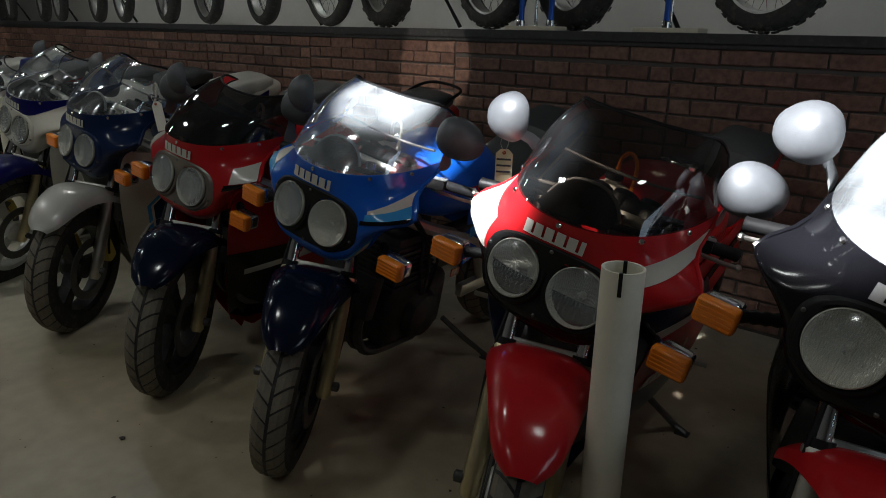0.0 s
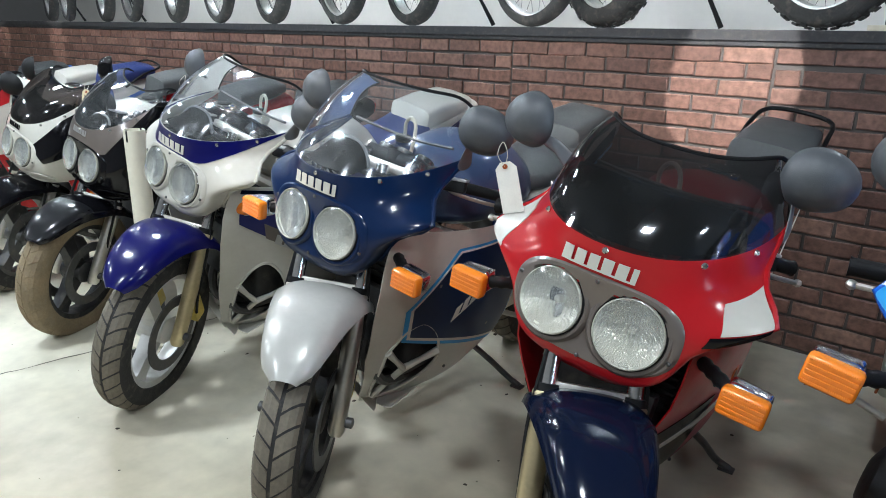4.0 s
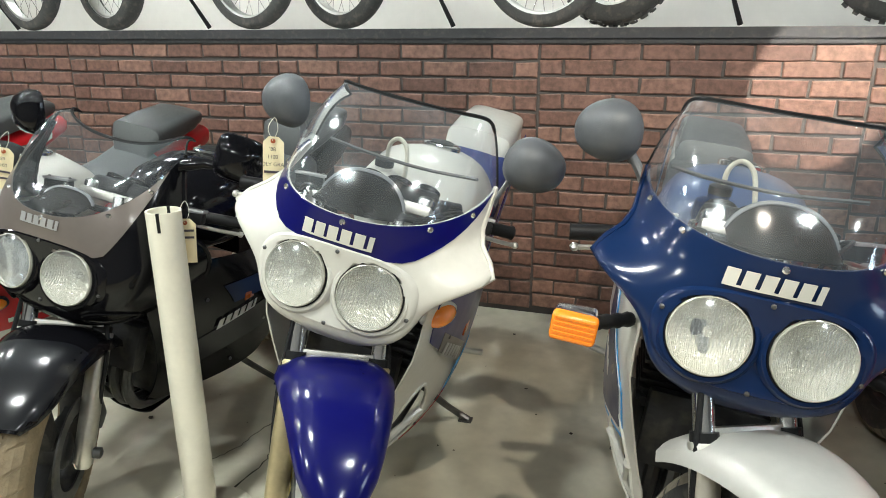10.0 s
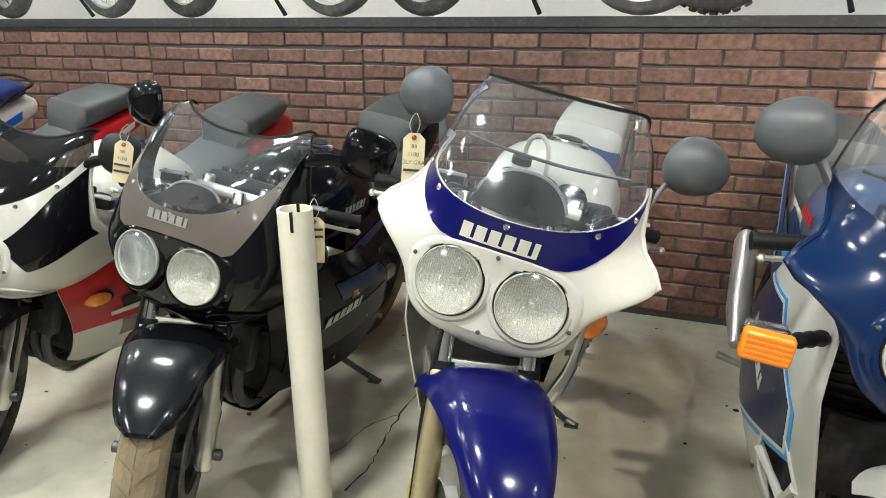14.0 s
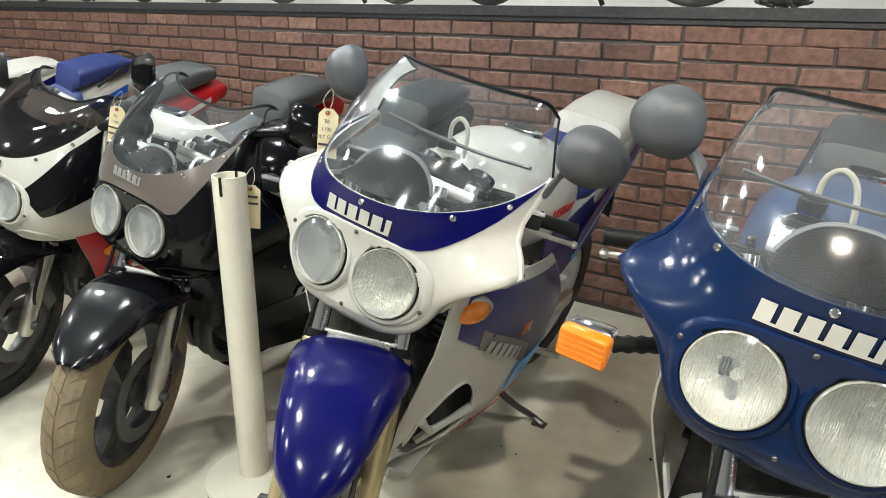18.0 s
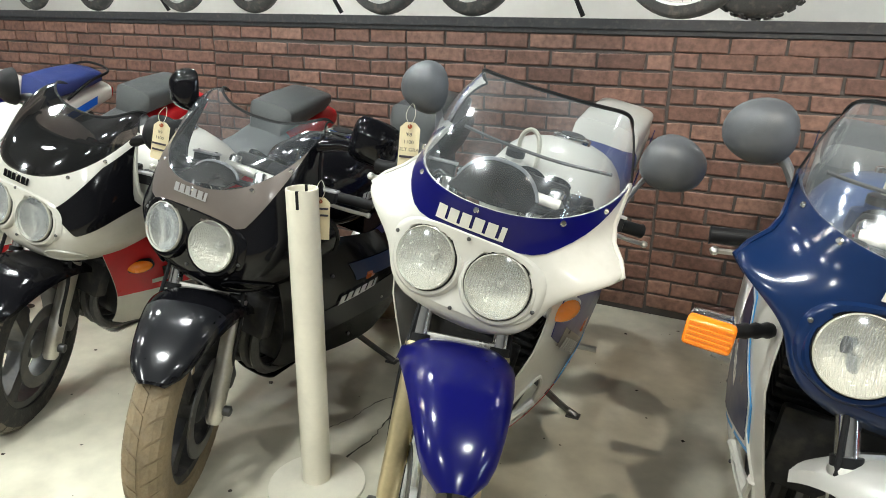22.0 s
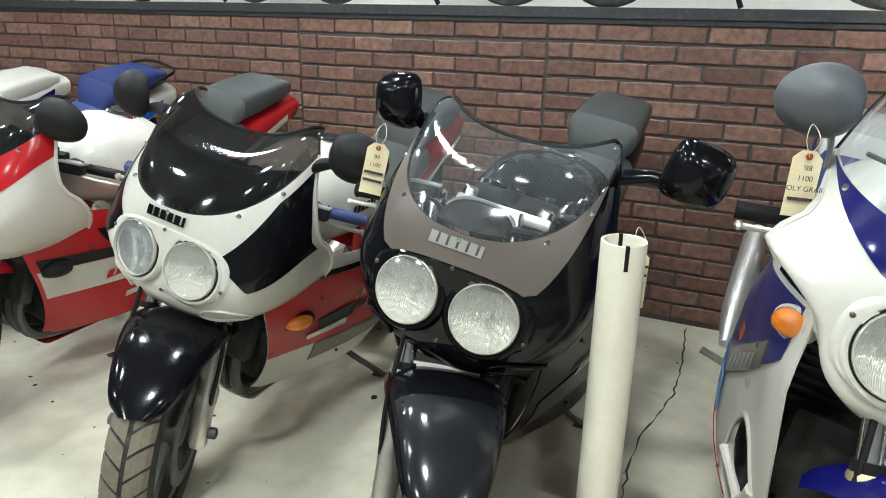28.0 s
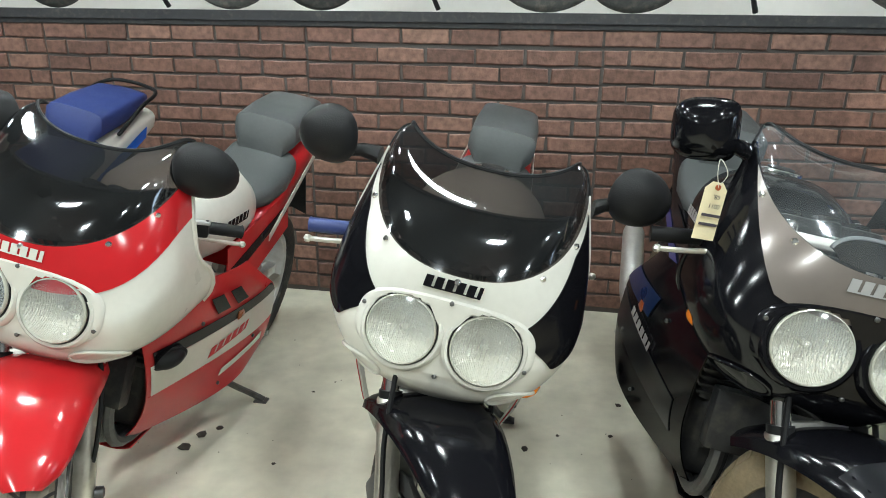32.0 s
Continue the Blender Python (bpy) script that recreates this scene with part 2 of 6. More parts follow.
INNER = mat("black_inner_cover", (0.006, 0.005, 0.004), 0.2, vary=0.2, spec=0.3)
SILVER_CAN = mat("brushed_aluminium", (0.72, 0.71, 0.68), 0.35, 0.85, vary=0.1, dirt=0.08)
PVC = mat("ivory_pvc", (0.74, 0.70, 0.58), 0.35, vary=0.06, dirt=0.06)
CARD = mat("manila_card", (0.70, 0.60, 0.38), 0.8, vary=0.08, scale=30)
INK = mat("ink", (0.05, 0.04, 0.05), 0.8)
WHITE_CARD = mat("white_card", (0.75, 0.73, 0.66), 0.8, vary=0.06, scale=30)
HOSE = mat("milky_hose", (0.55, 0.52, 0.42), 0.4)

# ---------------------------------------------------------------- mesh tools
CACHE = {}


def part(name, bm, material, parent, label="", key=None, smooth=True):
    """Links a bmesh as one mesh object under a thing or a part."""
    if bm is None:
        me = CACHE[key]
    else:
        for f in bm.faces:
            f.smooth = smooth
        me = bpy.data.meshes.new(name)
        bm.to_mesh(me)
        bm.free()
        me.materials.append(None)
        if smooth:
            me.set_sharp_from_angle(angle=radians(38))
        if key:
            CACHE[key] = me
    ob = new(name, me)
    ob.material_slots[0].link = "OBJECT"
    ob.material_slots[0].material = material
    if parent is not None:
        ob.parent = parent
    if label:
        ob["label"] = label
    return ob


def thing(name, m, label, category, group="", kind=""):
    ob = new(name)
    ob.matrix_world = m
    ob.empty_display_size = 0.1
    return tagged(ob, label, category, group, kind)


def loft(rings, closed=True, caps=True, bm=None):
    bm = bm or bmesh.new()
    rows = [[bm.verts.new(p) for p in ring] for ring in rings]
    n = len(rows[0])
    for a, b in zip(rows, rows[1:]):
        for i in range(n if closed else n - 1):
            j = (i + 1) % n
            bm.faces.new((a[i], a[j], b[j], b[i]))
    if caps and closed:
        bm.faces.new(list(reversed(rows[0])))
        bm.faces.new(rows[-1])
    bmesh.ops.recalc_face_normals(bm, faces=bm.faces)
    return bm


def tube(points, radius, n=8, bm=None, closed=False):
    pts = [Vector(p) for p in points]
    radii = radius if isinstance(radius, (list, tuple)) else [radius] * len(pts)
    rings, ref = [], None
    for i, p in enumerate(pts):
        d = (pts[min(i + 1, len(pts) - 1)] - pts[max(i - 1, 0)]).normalized()
        if ref is None:
            ref = d.orthogonal().normalized()
        ref = (ref - d * ref.dot(d)).normalized()
        side = d.cross(ref)
        rings.append([p + radii[i] * (math.cos(a) * ref + math.sin(a) * side) for a in np.linspace(0, 2 * math.pi, n, endpoint=False)])
    return loft(rings, bm=bm)


def smooth_line(points, steps=5):
    """Points on a soft curve through the given ones."""
    p = [Vector(q) for q in points]
    p = [p[0] * 2 - p[1]] + p + [p[-1] * 2 - p[-2]]
    out = []
    for a, b, c, d in zip(p, p[1:], p[2:], p[3:]):
        for k in range(steps):
            t = k / steps
            out.append(0.5 * (2 * b + (c - a) * t + (2 * a - 5 * b + 4 * c - d) * t * t + (3 * b - a - 3 * c + d) * t**3))
    return out + [p[-2]]


def lathe(profile, n=24, m=Matrix(), bm=None):
    """Turns (radius, height) about z, then places it by m."""
    return loft([[m @ Vector((r * math.cos(a), r * math.sin(a), z)) for a in np.linspace(0, 2 * math.pi, n, endpoint=False)] for r, z in profile], caps=profile[0][0] > 1e-4 and profile[0] != profile[-1], bm=bm)


def block(size, m=Matrix(), bevel=0.004, segments=2, bm=None):
    made = bmesh.new()
    bmesh.ops.create_cube(made, size=1, matrix=Matrix.Diagonal((*size, 1)))
    if bevel:
        bmesh.ops.bevel(made, geom=list(made.edges), offset=min(bevel, min(size) * 0.45), segments=segments, affect="EDGES", profile=0.6)
    bmesh.ops.transform(made, matrix=m, verts=made.verts)
    if bm is None:
        return made
    me = bpy.data.meshes.new("scratch")
    made.to_mesh(me)
    made.free()
    bm.from_mesh(me)
    bpy.data.meshes.remove(me)
    return bm


def sheet(fn, us, vs, thick=0.004):
    """A shell over fn(u, v), thickened inwards."""
    bm = bmesh.new()
    rows = [[bm.verts.new(fn(u, v)) for u in us] for v in vs]
    for j in range(len(vs) - 1):
        for i in range(len(us) - 1):
            bm.faces.new((rows[j][i], rows[j][i + 1], rows[j + 1][i + 1], rows[j + 1][i]))
    bmesh.ops.delete(bm, geom=[v for v in bm.verts if not v.link_faces], context="VERTS")
    if thick:
        bmesh.ops.solidify(bm, geom=list(bm.faces), thickness=thick)
        bmesh.ops.recalc_face_normals(bm, faces=bm.faces)
    return bm


def lerp(table, x):
    return float(np.interp(x, [a for a, _ in table], [b for _, b in table]))


def soft(table, x):
    """Like lerp, but eased between the stations."""
    for (a, p), (b, q) in zip(table, table[1:]):
        if x <= b:
            t = min(1, max(0, (x - a) / (b - a)))
            i = table.index((a, p))
            p0 = table[i - 1] if i else (a, p)
            q1 = table[i + 2] if i + 2 < len(table) else (b, q)
            m0 = (q - p0[1]) / max(b - p0[0], 1e-6) * (b - a)
            m1 = (q1[1] - p) / max(q1[0] - a, 1e-6) * (b - a)
            return p * (2 * t**3 - 3 * t * t + 1) + m0 * (t**3 - 2 * t * t + t) + q * (3 * t * t - 2 * t**3) + m1 * (t**3 - t * t)
    return table[-1][1]

# ---------------------------------------------------------------- the room
WALL_Y, LEDGE = 3.385, 1.40
X0, X1 = -15.0, 4.0
CONCRETE = mat("worn_concrete", (0.60, 0.57, 0.455), 0.36, vary=0.26, scale=1.3, bump=0.12, bump_scale=25, rough_vary=0.25, dirt=0.26)
MORTAR = mat("dark_mortar", (0.085, 0.075, 0.068), 0.8, vary=0.2, scale=30, bump=0.3, bump_scale=200)
PLASTER = mat("white_wall_paint", (0.74, 0.72, 0.68), 0.7, vary=0.05, scale=2)
TRIM = mat("black_trim", (0.03, 0.03, 0.032), 0.5, vary=0.3, scale=20, dirt=0.15)
SHELF = mat("grey_shelf_paint", (0.5, 0.48, 0.45), 0.6, vary=0.12, scale=4, dirt=0.2)
# unseen ceiling and walls, made dark to cut bounced fill and reflections
CEIL = mat("unseen_ceiling_dark", (0.16, 0.16, 0.16), 0.8, vary=0.06, scale=3)
DARK_WALL = mat("unseen_wall_dark", (0.17, 0.165, 0.16), 0.8, vary=0.08, scale=2)


def setting(name, size, at, material, label="", category=""):
    ob = part(name, block(size, Matrix.Translation(at), 0.0), material, None, smooth=False)
    return tagged(ob, label, category or name.split("_")[0], kind="structure")


nt = CONCRETE.node_tree  # the floor turns browner and darker towards +x and towards the front of the row
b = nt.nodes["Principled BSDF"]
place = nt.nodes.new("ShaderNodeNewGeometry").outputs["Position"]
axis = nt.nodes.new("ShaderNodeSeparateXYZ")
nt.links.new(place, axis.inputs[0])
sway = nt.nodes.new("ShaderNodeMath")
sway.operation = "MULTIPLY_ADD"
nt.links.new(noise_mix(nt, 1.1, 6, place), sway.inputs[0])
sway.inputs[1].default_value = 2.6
skew = nt.nodes.new("ShaderNodeMath")
skew.operation = "MULTIPLY_ADD"
nt.links.new(axis.outputs[1], skew.inputs[0])
skew.inputs[1].default_value = -1.3
nt.links.new(axis.outputs[0], skew.inputs[2])
nt.links.new(skew.outputs[0], sway.inputs[2])
# share of brown, rising with x and falling with y, edge broken by noise
brown_share = nt.nodes.new("ShaderNodeMapRange")
brown_share.inputs[1].default_value, brown_share.inputs[2].default_value, brown_share.inputs[4].default_value = -4.9, -2.7, 0.95
nt.links.new(sway.outputs[0], brown_share.inputs[0])
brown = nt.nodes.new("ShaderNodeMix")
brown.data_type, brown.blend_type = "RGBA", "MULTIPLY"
nt.links.new(brown_share.outputs[0], brown.inputs["Factor"])
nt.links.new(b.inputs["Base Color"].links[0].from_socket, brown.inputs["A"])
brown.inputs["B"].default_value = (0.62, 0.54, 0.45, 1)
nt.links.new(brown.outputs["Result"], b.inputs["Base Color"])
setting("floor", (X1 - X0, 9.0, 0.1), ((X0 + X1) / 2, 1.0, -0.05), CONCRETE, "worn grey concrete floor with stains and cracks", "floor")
wall = setting("wall_north", (X1 - X0, 0.12, LEDGE - 0.03), ((X0 + X1) / 2, WALL_Y + 0.064, (LEDGE - 0.03) / 2), MORTAR, "low wall faced with red brick panels", "wall")
setting("shelf", (X1 - X0, 1.9, 0.03), ((X0 + X1) / 2, WALL_Y + 0.95, LEDGE - 0.012), SHELF, "painted grey display shelf on top of the brick wall", "shelf")
setting("trim", (X1 - X0, 0.02, 0.045), ((X0 + X1) / 2, WALL_Y - 0.012, LEDGE - 0.02), TRIM, "scuffed black edging along the shelf", "trim")
setting("trim_lower", (X1 - X0, 0.012, 0.02), ((X0 + X1) / 2, WALL_Y - 0.006, LEDGE - 0.055), TRIM, "thin black strip under the shelf edge", "trim")
setting("wall_back", (X1 - X0, 0.1, CEILING), ((X0 + X1) / 2, WALL_Y + 1.95, CEILING / 2), PLASTER, "white painted wall behind the shelf", "wall")
# unseen enclosure: side walls, opposite wall and ceiling added round the room
setting("wall_west", (0.1, 9.0, CEILING), (X0 - 0.05, 1.0, CEILING / 2), DARK_WALL, "unseen dark side wall closing the room", "wall")
east = bmesh.new()  # a wall with a window in it
for size, at in (((0.1, 3.0, CEILING), (X1 + 0.05, 4.0, CEILING / 2)), ((0.1, 3.6, CEILING), (X1 + 0.05, -1.7, CEILING / 2)), ((0.1, 2.4, 0.9), (X1 + 0.05, 1.3, 0.45)), ((0.1, 2.4, CEILING - 2.6), (X1 + 0.05, 1.3, (CEILING + 2.6) / 2))):
    block(size, Matrix.Translation(at), 0.0, bm=east)
tagged(part("wall_east", east, DARK_WALL, None, smooth=False), "unseen dark side wall with a window", "wall", kind="structure")
window = thing("window_1", Matrix.Translation((X1 + 0.05, 1.3, 0.9)), "large daylight window in a dark frame", "window", kind="structure")
for size, at in (((0.06, 0.06, 1.7), (0, -1.17, 0.85)), ((0.06, 0.06, 1.7), (0, 1.17, 0.85)), ((0.06, 0.05, 1.7), (0, 0, 0.85)), ((0.06, 2.28, 0.06), (0, 0, 0.03)), ((0.06, 2.28, 0.06), (0, 0, 1.67))):
    part("window_frame", block(size, Matrix.Translation(at), 0.004), TRIM, window)
for at in (-0.585, 0.585):
    pane = part("pane", block((0.006, 1.12, 1.58), Matrix.Translation((0, at, 0.85)), 0.0), LENS, window)
    pane.visible_shadow = False
setting("wall_south", (X1 - X0, 0.1, CEILING), ((X0 + X1) / 2, -3.55, CEILING / 2), DARK_WALL, "unseen dark wall opposite, closing the room", "wall")
setting("ceiling", (X1 - X0, 9.0, 0.1), ((X0 + X1) / 2, 1.0, CEILING + 0.05), CEIL, "unseen dark ceiling closing the room", "ceiling")

# ---------------------------------------------------------------- motorcycles
FRONT_AXLE, REAR_AXLE = Vector((0, -0.125, 0.312)), Vector((0, 1.36, 0.318))
RAKE = radians(26)


def wheel_meshes(radius, width, rim_radius, n=48):
    """Tyre, cast rim with three spokes, in a wheel that turns about x."""
    spin = Matrix.Rotation(radians(90), 4, "Y")
    w, depth = width / 2, radius - rim_radius
    prof = []
    for a in np.linspace(-1, 1, 15):
        prof.append((rim_radius + depth * (1 - abs(a) ** 2.6) ** 0.6 if abs(a) < 1 else rim_radius, w * math.sin(a * math.pi / 2) * (1.0 if abs(a) < 0.9 else 0.9)))
    tyre = lathe([(rim_radius, -w * 0.7)] + prof + [(rim_radius, w * 0.7), (rim_radius, -w * 0.7)], n, spin)
    rim = lathe([(rim_radius - 0.022, -w * 0.68), (rim_radius + 0.003, -w * 0.74), (rim_radius + 0.003, -w * 0.6), (rim_radius - 0.016, -w * 0.3), (rim_radius - 0.016, w * 0.3), (rim_radius + 0.003, w * 0.6), (rim_radius + 0.003, w * 0.74), (rim_radius - 0.022, w * 0.68), (rim_radius - 0.028, 0), (rim_radius - 0.022, -w * 0.68)], n, spin)
    for k in range(3):
        turn = Matrix.Rotation(radians(120 * k + 20), 4, "X")
        sec = []
        for r, half, tk in ((0.03, 0.030, 0.03), (0.10, 0.026, 0.026), (rim_radius - 0.05, 0.030, 0.024), (rim_radius - 0.018, 0.045, 0.024)):
            sec.append([turn @ Vector((x, y, r)) for x, y in ((-tk, -half), (tk, -half), (tk, half), (-tk, half))])
        loft(sec, bm=rim)
    lathe([(0.045, -0.055), (0.05, -0.05), (0.05, 0.05), (0.045, 0.055), (0.02, 0.06)], 20, spin, rim)
    return tyre, rim


def tread_mesh(radius, width, rim_radius, chevrons=34):
    """Raised tread blocks between chevron grooves."""
    bm = bmesh.new()
    w = width / 2
    for k in range(chevrons):
        for s in (-1, 1):
            rows = []
            for a, off in ((0.06, 0.0), (0.3, 0.35), (0.55, 0.6), (0.74, 0.7)):
                for e in (0, 1):
                    ang = 2 * math.pi * (k + off * 0.9 + e * 0.84 + (0.5 if s > 0 else 0)) / chevrons
                    r = rim_radius + (radius - rim_radius) * (1 - a**2.6) ** 0.6 + 0.0035
                    x = s * w * math.sin(a * math.pi / 2)
                    rows.append(bm.verts.new((x, -r * math.cos(ang), r * math.sin(ang))))
            for i in range(0, 6, 2):
                bm.faces.new((rows[i], rows[i + 1], rows[i + 3], rows[i + 2]))
    bmesh.ops.recalc_face_normals(bm, faces=bm.faces)
    bmesh.ops.solidify(bm, geom=list(bm.faces), thickness=0.003)
    return bm


def super_point(a, w, d, n):
    s, c = math.sin(a), math.cos(a)
    return math.copysign(abs(s) ** (2 / n), s) * w, d * (1 - abs(c) ** (2 / n))


COWL = {  # by height share: half width, nose setback, depth, squareness
    "w": [(0, 0.15), (0.12, 0.186), (0.35, 0.214), (0.55, 0.236), (0.74, 0.25), (0.86, 0.252), (1, 0.246)],
    "y": [(0, 0.03), (0.12, -0.004), (0.35, 0.006), (0.6, 0.010), (0.8, 0.004), (1, 0.0)],
    "d": [(0, 0.10), (0.12, 0.11), (0.35, 0.11), (0.53, 0.12), (0.68, 0.17), (0.84, 0.27), (1, 0.36)],
    "n": [(0, 3.0), (0.12, 4.0), (0.35, 4.6), (0.53, 3.6), (0.75, 2.4), (1, 2.3)],
}


LATE = {  # the later machines: slimmer, with a flank that runs back and down under the bars
    "w": [(0, 0.195), (0.15, 0.232), (0.35, 0.246), (0.6, 0.238), (0.8, 0.220), (1, 0.20)],
    "y": [(0, 0.05), (0.15, 0.008), (0.35, 0.004), (0.6, 0.006), (0.83, 0.006), (1, 0.012)],
    "d": [(0, 0.34), (0.2, 0.36), (0.38, 0.31), (0.5, 0.25), (0.7, 0.24), (1, 0.27)],
    "n": [(0, 2.6), (0.2, 3.2), (0.45, 4.2), (0.6, 3.4), (1, 2.3)],
}


def cowl_edges(u, st):
    """The lower and upper rim of the cowl at u."""
    if st.get("late", False):
        return 0.66 + 0.05 * abs(u) ** 2.5, st.get("brow", 0.95) + 0.16 * abs(u) ** 2.0
    return 0.685 + 0.055 * abs(u) ** 2, st.get("brow", 0.992) + 0.055 * abs(u) ** 1.7


def cowl_wing(u, v, st):
    """The pointed wing beside the bars."""
    if st.get("late", False):
        return 0.0
    return 0.088 * max(0.0, (abs(u) - 0.35) / 0.65) ** 1.6 * math.exp(-(((v - 0.53) / 0.15) ** 2))


def cowl_point(u, v, out=0.0, style=None):
    st = style or {}
    tab = LATE if st.get("late", False) else COWL
    w = soft(tab["w"], v) * st.get("wide", 1.0) + out
    x, y = super_point(u * math.pi / 2, w, soft(tab["d"], v) + out, soft(tab["n"], v))
    x += math.copysign(cowl_wing(u, v, st), x)
    low, high = cowl_edges(u, st)
    return Vector((x, soft(tab["y"], v) + y - out, low + (high - low) * v))


def screen_point(u, w, out=0.0, style=None):
    st = style or {}
    a = u * math.pi / 2
    base = cowl_point(u, 1.0, 0.004 + out, st)
    top_z, back, half = st.get("top", 1.215), st.get("back", 0.28), st.get("top_half", 0.2)
    x, y = super_point(a, half, st.get("wrap", 0.15), 2.9)
    top = Vector((x, back + y, top_z - st.get("droop", 0.05) * abs(u) ** 6 + st.get("flip", 0.0) * (abs(u) ** 1.5 - 0.3)))
    p = base.lerp(top, w)
    bulge = math.sin(w * math.pi) * 0.035 * st.get("bubble", 1.0)
    p.y -= bulge * (1 - 0.6 * abs(u))
    p.z += bulge * 0.6
    return p


SIDE_X = [(0.08, 0.085), (0.16, 0.135), (0.24, 0.178), (0.32, 0.21), (0.42, 0.232), (0.52, 0.242), (0.64, 0.25), (0.86, 0.25)]
SIDE_FRONT = [(0.0, 0.31), (0.12, 0.25), (0.3, 0.19), (0.5, 0.145), (0.7, 0.105), (0.85, 0.095), (1.0, 0.13)]
SIDE_REAR = [(0.0, 0.70), (0.2, 0.80), (0.6, 0.84), (0.8, 0.74), (1.0, 0.62)]


LATE_FRONT = [(0.0, 0.32), (0.3, 0.27), (0.5, 0.23), (0.8, 0.155), (1.0, 0.12)]


def side_point(s, t, sign=1, out=0.0, late=False):
    """A point of the side fairing: s from its front to its rear edge, t from its belly to its top."""
    y = soft(LATE_FRONT if late else SIDE_FRONT, t) * (1 - s) + soft(SIDE_REAR, t) * s
    low = 0.235 + 0.09 * s if late else 0.10 + 0.13 * s
    z = low + (0.84 - low) * t - 0.07 * s * t - 0.02 * (1 - s) * (1 - t)
    x = soft(SIDE_X, z) * (1.16 + 0.25 * (1 - t) if late else 1.0) - (((0.08 + 0.09 * (1 - t)) * (1 - s) ** 1.3) if late else (0.05 + 0.075 * min(1.0, max(0.0, (0.68 - z) / 0.3))) * (1 - s) ** 2.0) - 0.03 * s**4
    return Vector((sign * (x + out), y, z))


OPENING = [(0.235, 0.40), (0.27, 0.47), (0.33, 0.49), (0.40, 0.44), (0.45, 0.36), (0.46, 0.28), (0.42, 0.20), (0.37, 0.15), (0.32, 0.135), (0.285, 0.17), (0.25, 0.26)]
MIDDLE = (0.335, 0.30)


def side_on(y, z, sign, out=0.0):
    """The point of the earlier machines' side fairing at a given place in the side view."""
    s_, t_ = 0.4, 0.5
    for _ in range(12):
        low = 0.10 + 0.13 * s_
        t_ = min(1.0, max(0.0, (z - low + 0.02 * (1 - s_)) / (0.84 - low - 0.07 * s_ + 0.02 * (1 - s_))))
        a, b_ = soft(SIDE_FRONT, t_), soft(SIDE_REAR, t_)
        s_ = min(1.0, max(0.0, (y - a) / (b_ - a)))
    return side_point(s_, t_, sign, out)


def by_angle(points, count):
    """How far a closed line round the middle lies from it, at even angles."""
    polar = sorted((math.atan2(z - MIDDLE[1], y - MIDDLE[0]) % (2 * math.pi), math.hypot(y - MIDDLE[0], z - MIDDLE[1])) for y, z in points)
    return [float(np.interp(a, [q[0] for q in polar], [q[1] for q in polar], period=2 * math.pi)) for a in np.linspace(0, 2 * math.pi, count, endpoint=False)]


def side_shell(sign, opening):
    """The side fairing as rings from its opening out to its edge, and the line of the opening."""
    n = 96
    line = [(0, t) for t in np.linspace(0, 1, 40)] + [(q, 1) for q in np.linspace(0, 1, 40)] + [(1, t) for t in np.linspace(1, 0, 40)] + [(q, 0) for q in np.linspace(1, 0, 40)]
    edge = by_angle([(p.y, p.z) for p in (side_point(a, b_) for a, b_ in line)], n)
    loop = smooth_line([Vector((y, z, 0)) for y, z in OPENING + OPENING[:1]], 6)
    hole = by_angle([(p.x, p.y) for p in loop], n) if opening else [0.012] * n
    bm = bmesh.new()
    rows = []
    for f in np.linspace(0, 1, 9):
        row = []
        for k in range(n):
            a, r = 2 * math.pi * k / n, hole[k] + (edge[k] - hole[k]) * f
            row.append(bm.verts.new(side_on(MIDDLE[0] + r * math.cos(a), MIDDLE[1] + r * math.sin(a), sign)))
        rows.append(row)
    rim = [v.co.copy() for v in rows[0]]
    for a, b_ in zip(rows, rows[1:]):
        for k in range(n):
            bm.faces.new((a[k], a[(k + 1) % n], b_[(k + 1) % n], b_[k]))
    if not opening:
        bm.faces.new(rows[0])
    bmesh.ops.recalc_face_normals(bm, faces=bm.faces)
    bmesh.ops.solidify(bm, geom=list(bm.faces), thickness=0.004)
    bmesh.ops.recalc_face_normals(bm, faces=bm.faces)
    return bm, rim


def ring(y, zc, half_w, half_h, n=2.6, count=28, flat=1.0):
    pts = []
    for a in np.linspace(0, 2 * math.pi, count, endpoint=False):
        c, s = math.cos(a), math.sin(a)
        pts.append(Vector((math.copysign(abs(c) ** (2 / n), c) * half_w, y, zc + math.copysign(abs(s) ** (2 / n), s) * half_h * (flat if s < 0 else 1))))
    return pts


def mark_mesh(fn, count=6, width=0.135, height=0.022, slant=0.004, gap=0.3):
    """A plain row of slanted blocks on one thin strip in place of a maker's lettering, laid on the surface fn(x, z)."""
    bm = bmesh.new()
    step, h = width / count, height / 2
    levels = (-h, -h + 0.12 * height, 0.0, h)
    last = None
    for k in range(count):
        x0, w = -width / 2 + k * step, step * (1 - gap) * (0.5 if k == count - 1 else 1)
        grid = [[bm.verts.new(fn(x + slant * (z + h) / height, z)) for x in (x0, x0 + w)] for z in levels]
        for lo, up in zip(grid, grid[1:]):
            bm.faces.new((lo[0], lo[1], up[1], up[0]))
        if last:
            bm.faces.new((last[0][1], grid[0][0], grid[1][0], last[1][1]))
        last = grid
    bmesh.ops.recalc_face_normals(bm, faces=bm.faces)
    bmesh.ops.solidify(bm, geom=list(bm.faces), thickness=0.0012)
    bmesh.ops.recalc_face_normals(bm, faces=bm.faces)
    return bm


